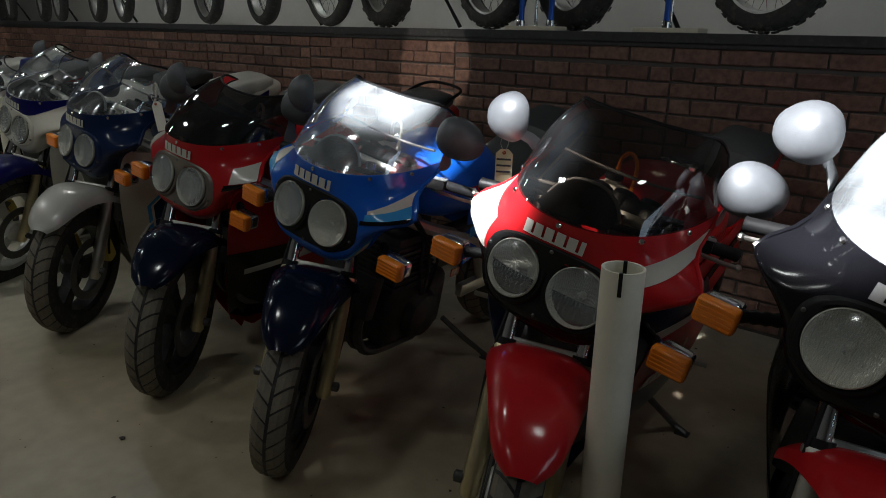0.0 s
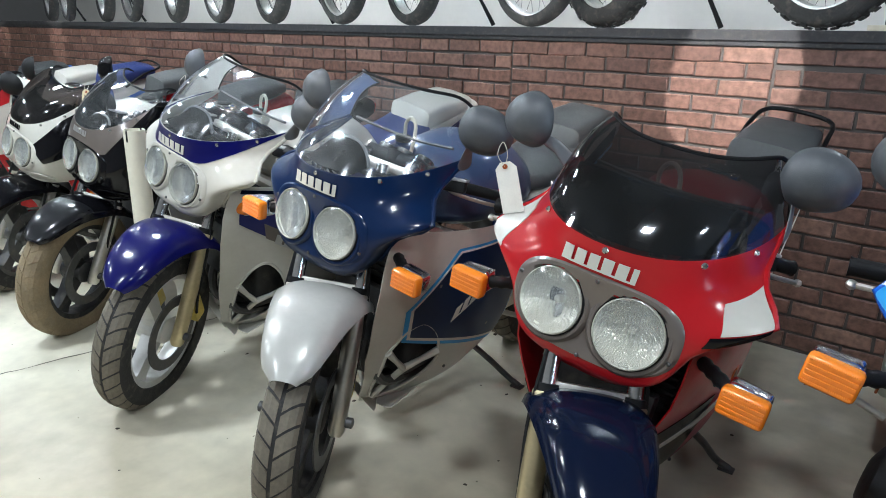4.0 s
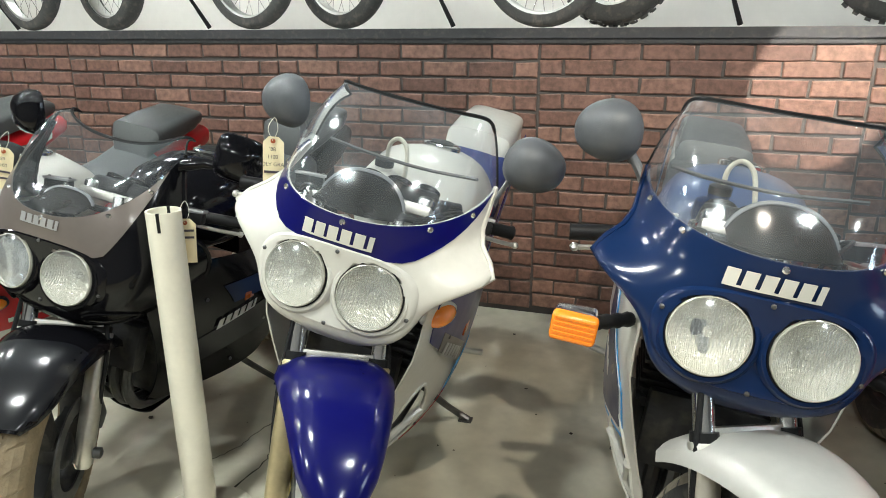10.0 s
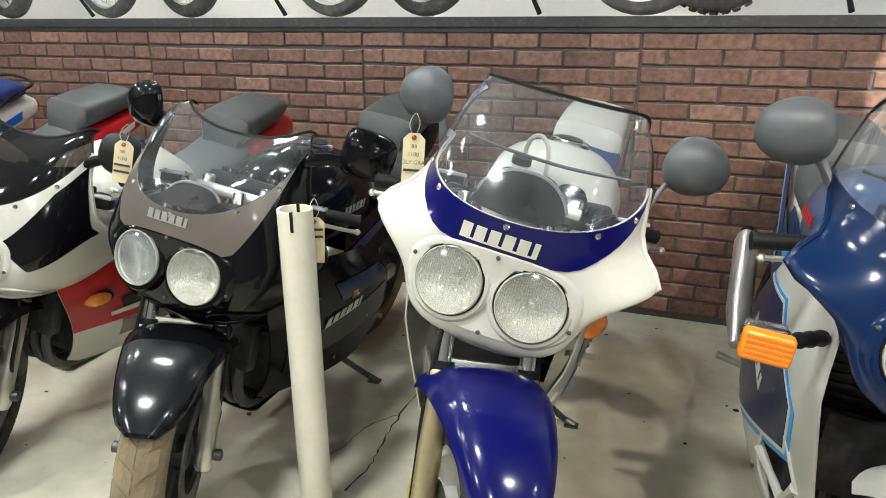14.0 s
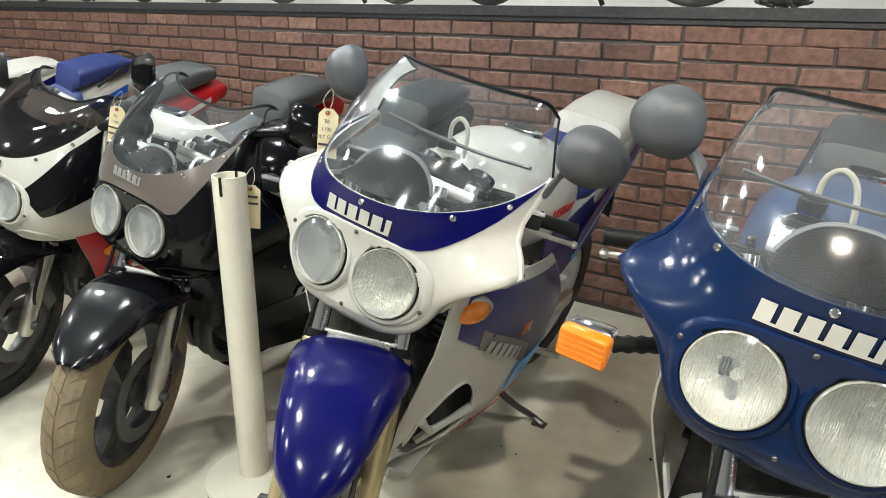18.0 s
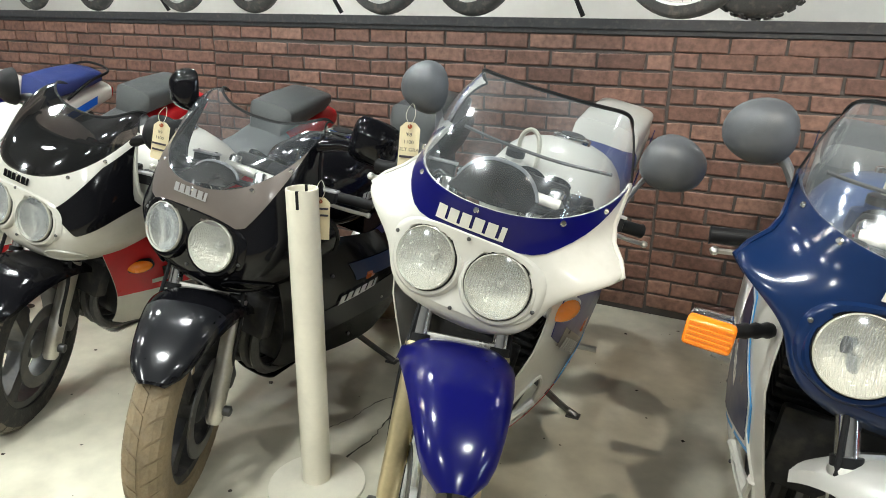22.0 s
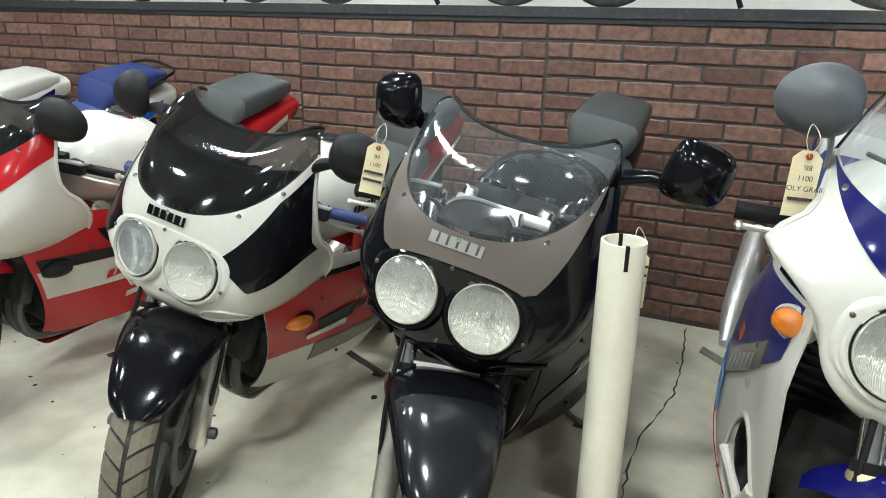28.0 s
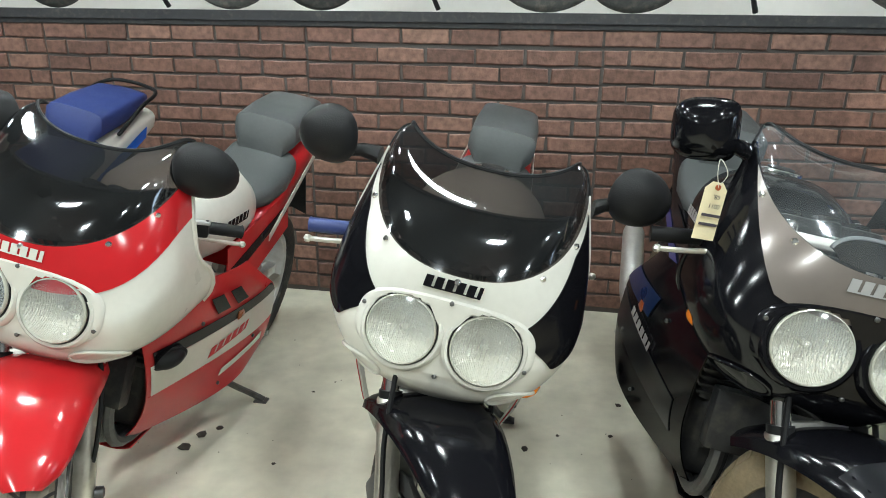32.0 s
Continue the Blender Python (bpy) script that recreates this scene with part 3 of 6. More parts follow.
def front_place(x, z, out=0.0, style=None):
    """A point on the nose of the cowl at a given width and height."""
    st = style or {}
    tab = LATE if st.get("late", False) else COWL
    u, v = 0.0, 0.5
    for _ in range(6):
        w = soft(tab["w"], v) * st.get("wide", 1.0) + out
        share = min(1.0, max(0.0, (abs(x) - cowl_wing(u, v, st)) / w))
        u = math.copysign(math.asin(share ** (soft(tab["n"], v) / 2)) * 2 / math.pi, x)
        low, high = cowl_edges(u, st)
        v = min(1.0, max(0.0, (z - low) / (high - low)))
    return cowl_point(u, v, out, st)


def motorcycle(at, z_lamp, lean, turn, style, label, steer=0.0):
    """A sports motorcycle on its side stand, facing -y. at: the ground under its wheels."""
    st = style
    FRONT_AXLE = Vector((0, st.get("axle", -0.125), 0.312))
    root = thing("motorcycle", Matrix.Translation((at[0], at[1], 0)) @ Matrix.Rotation(radians(turn), 4, "Z") @ Matrix.Rotation(radians(lean), 4, "Y"), label, "motorcycle", "motorcycles in the row")
    body, second, third = st["body"], st["second"], st["third"]
    rise = z_lamp / math.cos(radians(lean)) - 0.83

    side_at = lambda s, t, sign=1, out=0.0: side_point(s, t, sign, out, st.get("late", False))

    def P(name, bm, material, parent=root, label="", smooth=True):
        if name not in ("front_wheel", "rear_wheel", "tyre", "tread", "brake_disc", "side_stand", "stand_foot"):
            for v in bm.verts:  # a taller or lower machine: everything above the axles goes up or down
                f = min(1.0, max(0.0, (v.co.z - 0.32) / 0.36))
                v.co.z += rise * f * f * (3 - 2 * f)
        return part(name, bm, material, parent, label, None, smooth)

    # steering pivot near the head of the fork
    pivot = Matrix.Translation((0, 0.1, 0)) @ Matrix.Rotation(radians(steer), 4, "Z") @ Matrix.Translation((0, -0.1, 0))

    def moved(bm, m):
        bmesh.ops.transform(bm, matrix=m, verts=bm.verts)
        return bm

    # wheels
    for name, axle, radius, width, rim_r, m in (("front_wheel", FRONT_AXLE, 0.312, 0.118, 0.226, pivot), ("rear_wheel", REAR_AXLE, 0.318, 0.155, 0.226, Matrix())):
        tyre, rim = wheel_meshes(radius, width, rim_r)
        wheel = P(name, moved(rim, m @ Matrix.Translation(axle)), st.get("rim", RIM))
        P("tyre", moved(tyre, m @ Matrix.Translation(axle)), st.get("tyre", RUBBER), wheel)
        P("tread", moved(tread_mesh(radius, width, rim_r), m @ Matrix.Translation(axle)), st.get("tyre", TREAD), wheel, smooth=False)
        for side in (-1, 1):
            disc = lathe([(0.108, 0), (0.15, 0), (0.15, 0.005), (0.108, 0.005), (0.108, 0)], 36, m @ Matrix.Translation(axle + Vector((side * 0.066, 0, 0))) @ Matrix.Rotation(radians(90), 4, "Y"))
            P("brake_disc", disc, STEEL, wheel)
            if name == "rear_wheel":
                break
    # fork
    up = Vector((0, math.sin(RAKE), math.cos(RAKE)))
    for side in (-1, 1):
        foot = FRONT_AXLE + Vector((side * 0.097, 0.0, 0))
        leg = tube([pivot @ (foot + up * h) for h in (-0.045, -0.03, 0.05, 0.30, 0.345, 0.35)], [0.018, 0.026, 0.027, 0.0285, 0.031, 0.029], 14)
        leg_ob = P("fork_leg", leg, st.get("fork", ALLOY))
        P("dust_seal", tube([pivot @ (foot + up * h) for h in (0.345, 0.368)], 0.027, 12), BLACK, leg_ob)
        P("fork_tube", tube([pivot @ (foot + up * h) for h in (0.34, 0.74)], 0.0205, 14), CHROME)
        P("brake_caliper", block((0.05, 0.06, 0.11), pivot @ Matrix.Translation(foot + Vector((-side * 0.012, 0.115, 0.055))) @ Matrix.Rotation(RAKE, 4, "X"), 0.012), st.get("caliper", STEEL), leg_ob)
        P("axle_nut", lathe([(0.016, 0), (0.016, 0.02), (0.008, 0.024)], 10, pivot @ Matrix.Translation(foot + Vector((side * 0.024, 0, 0))) @ Matrix.Rotation(radians(90 * side), 4, "Y")), STEEL, leg_ob)
    if st.get("fork_label"):
        P("sticker", tube([pivot @ (FRONT_AXLE + Vector((-0.097, 0, 0)) + up * h) for h in (0.16, 0.22)], 0.0292, 14), GREEN_STICKER, label="green paper sticker round the fork leg")
    brace = pivot @ Matrix.Translation(FRONT_AXLE + up * 0.36) @ Matrix.Rotation(-RAKE, 4, "X")
    P("fork_brace", block((0.19, 0.02, 0.03), brace, 0.005), ALLOY)
    P("triple_clamp", block((0.25, 0.05, 0.035), pivot @ Matrix.Translation(FRONT_AXLE + up * 0.56 + Vector((0, 0.01, 0))) @ Matrix.Rotation(-RAKE, 4, "X"), 0.01), BLACK)
    P("brake_hose", tube(smooth_line([pivot @ Vector(p) for p in ((-0.11, 0.06, 0.72), (-0.125, 0.0, 0.58), (-0.12, -0.04, 0.45), (-0.11, -0.03, 0.36))]), 0.006, 6), BLACK)
    P("brake_hose", tube(smooth_line([pivot @ Vector(p) for p in ((0.11, 0.06, 0.72), (0.125, 0.0, 0.58), (0.12, -0.04, 0.45), (0.11, -0.03, 0.36))]), 0.006, 6), BLACK)

    def fender_point(u, v, out=0.0):
        ang = radians(46 + st.get("fender_long", 88) * v)  # from behind the top to low in front
        half = soft([(0, 0.126), (0.15, 0.128), (0.38, 0.122), (0.65, 0.100), (0.86, 0.076), (0.95, 0.056), (1, 0.03)], v) * st.get("fender_wide", 1.0)
        r = 0.360 - 0.008 * v - 0.010 * u * u - 0.095 * abs(u) ** 5 * (0.35 + 0.9 * v - 1.15 * v * v) + 0.008 * math.sin(v * math.pi) + out
        x = half * math.copysign(min(1.0, abs(u) * 1.12) ** 0.95, u) * (1 + 0.05 * abs(u) ** 6)
        return pivot @ (FRONT_AXLE + Vector((x, math.cos(ang) * r, math.sin(ang) * r)))

    P("front_fender", sheet(fender_point, np.linspace(-1, 1, 17), np.linspace(0, 1, 18), 0.003), st["fender"], label=st.get("fender_label", ""))

    if st.get("fender_band"):
        P("fender_band", sheet(lambda u, v: fender_point(u, v, 0.0025), np.linspace(-0.97, 0.97, 17), np.linspace(0.5, 0.985, 10), 0.0015), st["fender_band"], label="graphite lower part of the mudguard")
    # nose
    def open_lamps(bm, radius):
        """Cuts the two round openings for the headlamps."""
        inside = lambda v: v.co.y < 0.2 and any(math.hypot(v.co.x - s * 0.089, v.co.z - 0.83) < radius for s in (-1, 1))
        bmesh.ops.delete(bm, geom=[f for f in bm.faces if any(inside(v) for v in f.verts)], context="FACES")
        return bm

    cowl = P("upper_fairing", open_lamps(sheet(lambda u, v: cowl_point(u, v, 0, st), np.linspace(-1, 1, 61), np.linspace(0, 1, 34), 0.004), 0.068), body)
    for i, (name, u0, u1, lo, hi, material) in enumerate(st.get("bands", ())):
        bu = np.linspace(u0, u1, 25)
        P("fairing_band", sheet(lambda u, t: cowl_point(u, min(1, lo(u) + (hi(u) - lo(u)) * t), 0.003, st), bu, np.linspace(0, 1, 9), 0.002), material, cowl, name)
    P("brand_mark", mark_mesh(lambda x, z: front_place(x + st.get("mark_x", 0.0), st.get("mark_z", st.get("brow", 0.95) - 0.021 if st.get("late") else 0.949) + z - 0.02 * abs(x), 0.006, st), 6, 0.133 if st.get("late") else 0.185, 0.025 if st.get("late") else 0.034, 0.003, 0.26), st.get("mark", WHITE), cowl)
    # headlamps in their surround
    zl = 0.83
    surround = bmesh.new()
    rows = []
    for rr in np.linspace(0.0, 1.0, 27):
        row = []
        for a in np.linspace(0, 2 * math.pi, 72, endpoint=False):
            x = 0.192 * rr * math.copysign(abs(math.cos(a)) ** 0.72, math.cos(a))
            z = zl + (0.088 if st.get("late") else 0.094) * rr * math.copysign(abs(math.sin(a)) ** 0.72, math.sin(a))
            p = front_place(x, z, 0.007 if rr < 0.97 else 0.001, st)
            row.append(surround.verts.new(p))
        rows.append(row)
    for a, b in zip(rows[1:], rows[2:]):
        for i in range(72):
            surround.faces.new((a[i], a[(i + 1) % 72], b[(i + 1) % 72], b[i]))
    surround.faces.new(rows[1])
    for v in rows[0]:
        surround.verts.remove(v)
    bmesh.ops.recalc_face_normals(surround, faces=surround.faces)
    open_lamps(surround, 0.0745)
    P("headlamp_surround", surround, st.get("surround", body), cowl)
    for side in (-1, 1):
        face = front_place(side * 0.089, zl, 0.0, st)
        aim = Matrix.Translation((side * 0.089, face.y - 0.008, zl)) @ Matrix.Rotation(radians(90 - 12), 4, "X") @ Matrix.Rotation(radians(side * 5), 4, "Y")
        bowl = lathe([(0.0, -0.052), (0.02, -0.05), (0.04, -0.041), (0.058, -0.025), (0.069, -0.008), (0.0745, 0.004)], 40, aim)
        lamp_ob = P("headlamp", bowl, BOWL, cowl)
        P("headlamp_rim", lathe([(0.0768, -0.03), (0.0768, -0.003), (0.0785, 0.0), (0.085, 0.0), (0.091, -0.006), (0.094, -0.03), (0.0768, -0.03)], 44, aim), st.get("surround", body), cowl)
        P("headlamp_gasket", lathe([(0.0742, -0.02), (0.0742, 0.0005), (0.0769, 0.0005), (0.0769, -0.02), (0.0742, -0.02)], 40, aim), st.get("ring", BLACK), cowl)
        P("lens_rim", lathe([(0.0708, 0.004), (0.0740, 0.003), (0.0736, 0.009), (0.0712, 0.0105), (0.0708, 0.004)], 44, aim), GLASS_EDGE, cowl)
        P("bulb_cap", lathe([(0.010, -0.052), (0.010, -0.030), (0.007, -0.024), (0.0, -0.022)], 16, aim), BOWL, cowl)
        glass_ob = P("headlamp_lens", lathe([(0.0742, 0.002), (0.070, 0.010), (0.05, 0.017), (0.025, 0.0205), (0.0001, 0.0215)], 40, aim), LENS, cowl)
        glass_ob.visible_shadow = False
        # moulded flutes on the inside of the glass: fine ones above, broader ones across the middle
        flutes_bm = bmesh.new()
        for step, z0, z1, half in ((0.0052, 0.014, 0.058, 0.0009), (0.0095, -0.016, 0.011, 0.0013), (0.0145, -0.048, -0.020, 0.0010)):
            k = int(0.066 / step)
            for q in range(-k, k + 1):
                x = q * step
                lim = math.sqrt(max(0.0, 0.066**2 - x * x))
                a0, a1 = max(z0 - 0.006 * (x / 0.066) ** 2, -lim), min(z1, lim)
                if a1 - a0 < 0.006:
                    continue
                dome = lambda px, pz: 0.0205 - 0.0135 * ((px * px + pz * pz) / 0.07**2)
                rows_ = [[flutes_bm.verts.new(aim @ Vector((x + d, zz, dome(x, zz) - dep))) for d, dep in ((-half, 0.0008), (0, -0.0004), (half, 0.0008))] for zz in (a0, (a0 + a1) / 2, a1)]
                for lo_, up_ in zip(rows_, rows_[1:]):
                    for c in (0, 1):
                        flutes_bm.faces.new((lo_[c], lo_[c + 1], up_[c + 1], up_[c]))
        flutes_ob = P("lens_flutes", flutes_bm, FLUTE, cowl)
        flutes_ob.visible_shadow = False
        tagged(flutes_ob, kind="stuff")
    if st.get("late"):
        for side in (-1, 1):
            rim_ring, back = [], []
            for a in np.linspace(0, 2 * math.pi, 28, endpoint=False):
                rim_ring.append(front_place(side * 0.168 + 0.050 * math.cos(a), 0.712 + 0.024 * math.sin(a) + side * 0.004 * math.cos(a), 0.004, st))
                back.append(front_place(side * 0.168 + 0.044 * math.cos(a), 0.712 + 0.019 * math.sin(a) + side * 0.004 * math.cos(a), 0.0045, st))
            P("duct_rim", tube(rim_ring + rim_ring[:1], 0.004, 6), body, cowl)
            plug = bmesh.new()
            plug.faces.new([plug.verts.new(q) for q in back])
            P("duct_mesh", plug, st.get("duct", body), cowl, smooth=False)
    for x, z in ((0, 0.742), (-0.178, 0.86), (0.178, 0.80), (0, 0.912)):
        q = front_place(x, z, 0.008, st)
        P("screw", lathe([(0.005, -0.004), (0.005, 0.001), (0.003, 0.003)], 8, Matrix.Translation(q) @ Matrix.Rotation(radians(90), 4, "X")), STEEL, cowl)
    # screen
    glass = P("windscreen", sheet(lambda u, w: screen_point(u, w, 0, st), np.linspace(-1, 1, 37), np.linspace(0, 1, 16), 0), st["screen"], label=st.get("screen_label", ""))
    glass.visible_shadow = False
    edge = [screen_point(-1, w, 0, st) for w in np.linspace(0, 1, 8)] + [screen_point(u, 1, 0, st) for u in np.linspace(-0.95, 0.95, 30)] + [screen_point(1, w, 0, st) for w in np.linspace(1, 0, 8)]
    P("screen_edge", tube(edge, [0.003] * 8 + [0.0048] * 30 + [0.003] * 8, 6), BLACK, glass)
    for u in (-0.75, -0.45, 0, 0.45, 0.75):
        q = cowl_point(u, 0.965, 0.004, st)
        P("screen_screw", lathe([(0.007, -0.004), (0.007, 0.001), (0.004, 0.004)], 10, Matrix.Translation(q) @ Matrix.Rotation(radians(75), 4, "X") @ Matrix.Rotation(u * 1.2, 4, "Y")), CHROME, glass)
    # inner cover and clocks behind the screen
    smoked = st["screen"] is TINTED
    reach, tall = (0.80, 0.42) if smoked else (0.2, 0.16) if st.get("late") else (0.235, 0.23)

    def inner(u, w):
        p = screen_point(u * reach, 0.01 + w * (tall * max(0.0, 1 - abs(u) ** 2.0) ** 0.8 + 0.03), -0.014, st)
        p.y += 0.012 + 0.05 * w
        return p

    P("inner_cover", sheet(inner, np.linspace(-1, 1, 29), np.linspace(0, 1, 10), 0.003), st.get("inner", INNER))
    lip = [inner(u, 1.0) for u in np.linspace(-1, 1, 29)]
    P("cover_lip", tube(lip, 0.005, 6), BLACK if smoked else STEM)
    dash = Matrix.Translation((0, 0.345, 0.955)) @ Matrix.Rotation(radians(-40), 4, "X")
    clocks = P("clock_panel", block((0.24, 0.11, 0.05), dash, 0.022, 3), BLACK)
    for x, r in ((-0.075, 0.034), (0.0, 0.038), (0.075, 0.034)):
        P("clock_dial", lathe([(r, 0.02), (r, 0.042), (r * 0.9, 0.045), (r * 0.88, 0.036), (0.0, 0.036)], 24, dash @ Matrix.Translation((x, 0.0, 0.0))), BLACKP, clocks)
    P("fairing_lip", tube([cowl_point(-1, v, 0, st) for v in np.linspace(0, 1, 14)], 0.007, 6), body, cowl)
    P("fairing_lip", tube([cowl_point(1, v, 0, st) for v in np.linspace(0, 1, 14)], 0.007, 6), body, cowl)
    if not st.get("late"):
        P("screen_stay", tube(smooth_line([(-0.20, 0.34, 1.06), (-0.1, 0.36, 1.045), (0.05, 0.37, 1.04), (0.2, 0.34, 1.06)]), 0.005, 6), STEEL)

    # side fairings
    ss, ts = np.linspace(0, 1, 26), np.linspace(0, 1, 31)
    hole = st.get("hole", True)

    for side in (-1, 1):
        if st.get("bare"):
            continue
        if st.get("late"):
            panel = P("side_fairing", sheet(lambda s, t: side_at(s, t, side), ss, ts, 0.004 * side), st.get("side", body))
        else:
            shell, rim_line = side_shell(side, hole)
            panel = P("side_fairing", shell, st.get("side", body))
        for i, (name, s0, s1, lo, hi, material) in enumerate(st.get("side_bands", ())):
            P("fairing_band", sheet(lambda s, t: side_at(s, lo(s) + (hi(s) - lo(s)) * t, side, 0.003 + 0.0015 * i), np.linspace(s0, s1, 17), np.linspace(0, 1, 9), 0.002 * side), material, panel, name)
        P("brand_mark", mark_mesh(lambda x, z: side_at(st.get("side_mark_s", 0.52) + side * x * 1.7 + z * 0.2, st.get("side_mark_t", 0.52) + z * 1.5 + side * x * st.get("side_mark_slope", 0.3), side, 0.008), 6, 0.19, 0.042, 0.010), st.get("side_mark", WHITE), panel)
        if hole:
            P("opening_rim", tube(rim_line + rim_line[:1], 0.006, 6), st.get("side", body), panel)
            hub = side_on(0.345, 0.29, side, -0.008)
            for k in (6, 36, 70):
                P("fairing_strut", tube([hub, hub.lerp(rim_line[k], 0.5), rim_line[k]], [0.013, 0.010, 0.014], 8), st.get("side", body), panel)
        for s, t in ((0.35, 0.72), (0.75, 0.35), (0.55, 0.12)):
            q = side_at(s, t, side, 0.005)
            P("screw", lathe([(0.006, -0.004), (0.006, 0.001), (0.003, 0.003)], 8, Matrix.Translation(q) @ Matrix.Rotation(radians(90 * side), 4, "Y")), STEEL, panel)
    if not st.get("bare"):
        P("belly_pan", sheet(lambda u, v: Vector((0.088 * u, 0.34 + 0.40 * v, (0.17 if st.get("late") else 0.095 + 0.10 * v) + 0.02 * abs(u) ** 3)), np.linspace(-1, 1, 9), np.linspace(0, 1, 4), 0.004), st.get("side", body))
    # engine, radiator, chassis
    if st.get("bare"):
        for side in (-1, 1):
            P("crank_cover", lathe([(0.0, 0.045), (0.05, 0.043), (0.085, 0.03), (0.10, 0.0), (0.10, -0.03)], 28, Matrix.Translation((side * 0.135, 0.52, 0.36)) @ Matrix.Rotation(radians(90 * side), 4, "Y")), ENGINE)
            P("airbox_duct", tube(smooth_line([(side * 0.10, 0.52, 0.66), (side * 0.16, 0.60, 0.70), (side * 0.15, 0.74, 0.70)]), 0.03, 10), BLACK)
            for k in range(3):
                P("cable", tube(smooth_line([(side * 0.13, 0.28 + 0.02 * k, 0.86), (side * (0.18 + 0.01 * k), 0.38, 0.74), (side * 0.16, 0.44 + 0.05 * k, 0.58), (side * 0.14, 0.50, 0.44 - 0.04 * k)]), 0.006, 6), BLACK)
    P("engine", block((0.25, 0.36, 0.26), Matrix.Translation((0, 0.52, 0.37)), 0.05, 3), ENGINE)
    cylinders = P("cylinder_block", block((0.28, 0.20, 0.22), Matrix.Translation((0, 0.42, 0.60)), 0.02), ENGINE)
    for j in range(8):
        P("cooling_fin", block((0.30, 0.22, 0.008), Matrix.Translation((0, 0.42, 0.52 + j * 0.022)), 0.0), ENGINE, cylinders, smooth=False)
    P("oil_cooler", block((0.26, 0.05, 0.16), Matrix.Translation((0, 0.24, 0.50)) @ Matrix.Rotation(radians(-12), 4, "X"), 0.012), ENGINE)
    bars = bmesh.new()
    for j in range(7):
        block((0.25, 0.004, 0.006), Matrix.Translation((0, 0.211 + j * 0.0045, 0.44 + j * 0.021)), 0.0, bm=bars)
    P("cooler_fins", bars, STEEL, smooth=False)
    for side in (-1, 1):
        P("frame_rail", tube(smooth_line([(side * 0.05, 0.22, 0.86), (side * 0.16, 0.40, 0.76), (side * 0.17, 0.75, 0.62), (side * 0.14, 0.92, 0.42)]), 0.024, 8), ALLOY)
        P("swingarm", block((0.035, 0.52, 0.06), Matrix.Translation((side * 0.115, 1.07, 0.36)), 0.012), ALLOY)
        for dx in (0.035, 0.08):
            P("exhaust_pipe", tube(smooth_line([(side * dx, 0.30, 0.52), (side * dx, 0.23, 0.38), (side * dx, 0.30, 0.24), (side * dx * 0.8, 0.6, 0.19)]), 0.018, 8), STEEL)
    can = Matrix.Translation((-0.18, 1.28, 0.38)) @ Matrix.Rotation(radians(-62), 4, "X")
    muffler = P("muffler", lathe([(0.02, -0.16), (0.036, -0.06), (0.044, 0.0), (0.044, 0.32), (0.036, 0.35), (0.024, 0.355)], 20, can), st.get("muffler", SILVER_CAN))
    P("muffler_tip", lathe([(0.024, 0.35), (0.026, 0.38), (0.018, 0.38)], 14, can), BLACK, muffler)
    # tank, seat and tail
    tank_rings = [ring(y, zc, w, h, n, flat=0.8) for y, zc, w, h, n in ((0.42, 0.85, 0.08, 0.07, 2.2), (0.45, 0.855, 0.14, 0.12, 2.4), (0.53, 0.86, 0.18, 0.155, 2.6), (0.66, 0.86, 0.195, 0.175, 2.5), (0.80, 0.85, 0.182, 0.165, 2.4), (0.92, 0.82, 0.15, 0.125, 2.3), (1.02, 0.79, 0.10, 0.07, 2.2))]
    tank = P("fuel_tank", loft(tank_rings), st.get("tank", body))
    P("tank_cap", lathe([(0.058, 0), (0.058, 0.012), (0.05, 0.016), (0.0, 0.017)], 28, Matrix.Translation((0, 0.73, 1.022)) @ Matrix.Rotation(radians(-3), 4, "X")), CHROME, tank)
    P("cap_cover", lathe([(0.036, 0.0), (0.036, 0.004), (0.0, 0.005)], 24, Matrix.Translation((0, 0.73, 1.038))), st.get("tank_cap", BLACK), tank)
    if st.get("hose", True):
        P("breather_hose", tube(smooth_line([(-0.07, 0.44, 1.0), (-0.07, 0.435, 1.06), (-0.045, 0.43, 1.085), (-0.015, 0.42, 1.06), (0.0, 0.39, 0.98), (0.0, 0.37, 0.92)]), 0.006, 8), st.get("hose_mat", HOSE), tank)
        P("overflow_bottle", lathe([(0.045, 0), (0.05, 0.01), (0.047, 0.045), (0.024, 0.055), (0.024, 0.075), (0.0, 0.076)], 18, Matrix.Translation((-0.075, 0.435, 0.935))), st.get("bottle", WHITE))
        P("bottle_cap", lathe([(0.026, 0.066), (0.026, 0.084), (0.02, 0.088), (0.0, 0.089)], 18, Matrix.Translation((-0.075, 0.435, 0.935))), BLACK)
    if st.get("tank_mark", True):
        for side in (-1, 1):
            P("brand_mark", mark_mesh(lambda x, z: Vector((side * (0.1965 - 0.25 * z * z * 10), 0.68 + side * x, 0.87 + z)), 6, 0.16, 0.028, 0.006), st.get("tank_mark_mat", RED), tank)
    seat_rings = [ring(y, zc, w, h, 3.0, flat=0.8) for y, zc, w, h in ((0.94, 0.80, 0.09, 0.025), (0.97, 0.815, 0.12, 0.045), (1.07, 0.82, 0.145, 0.055), (1.20, 0.84, 0.15, 0.06), (1.30, 0.88, 0.14, 0.07))]
    P("seat", loft(seat_rings), st.get("seat", VINYL))
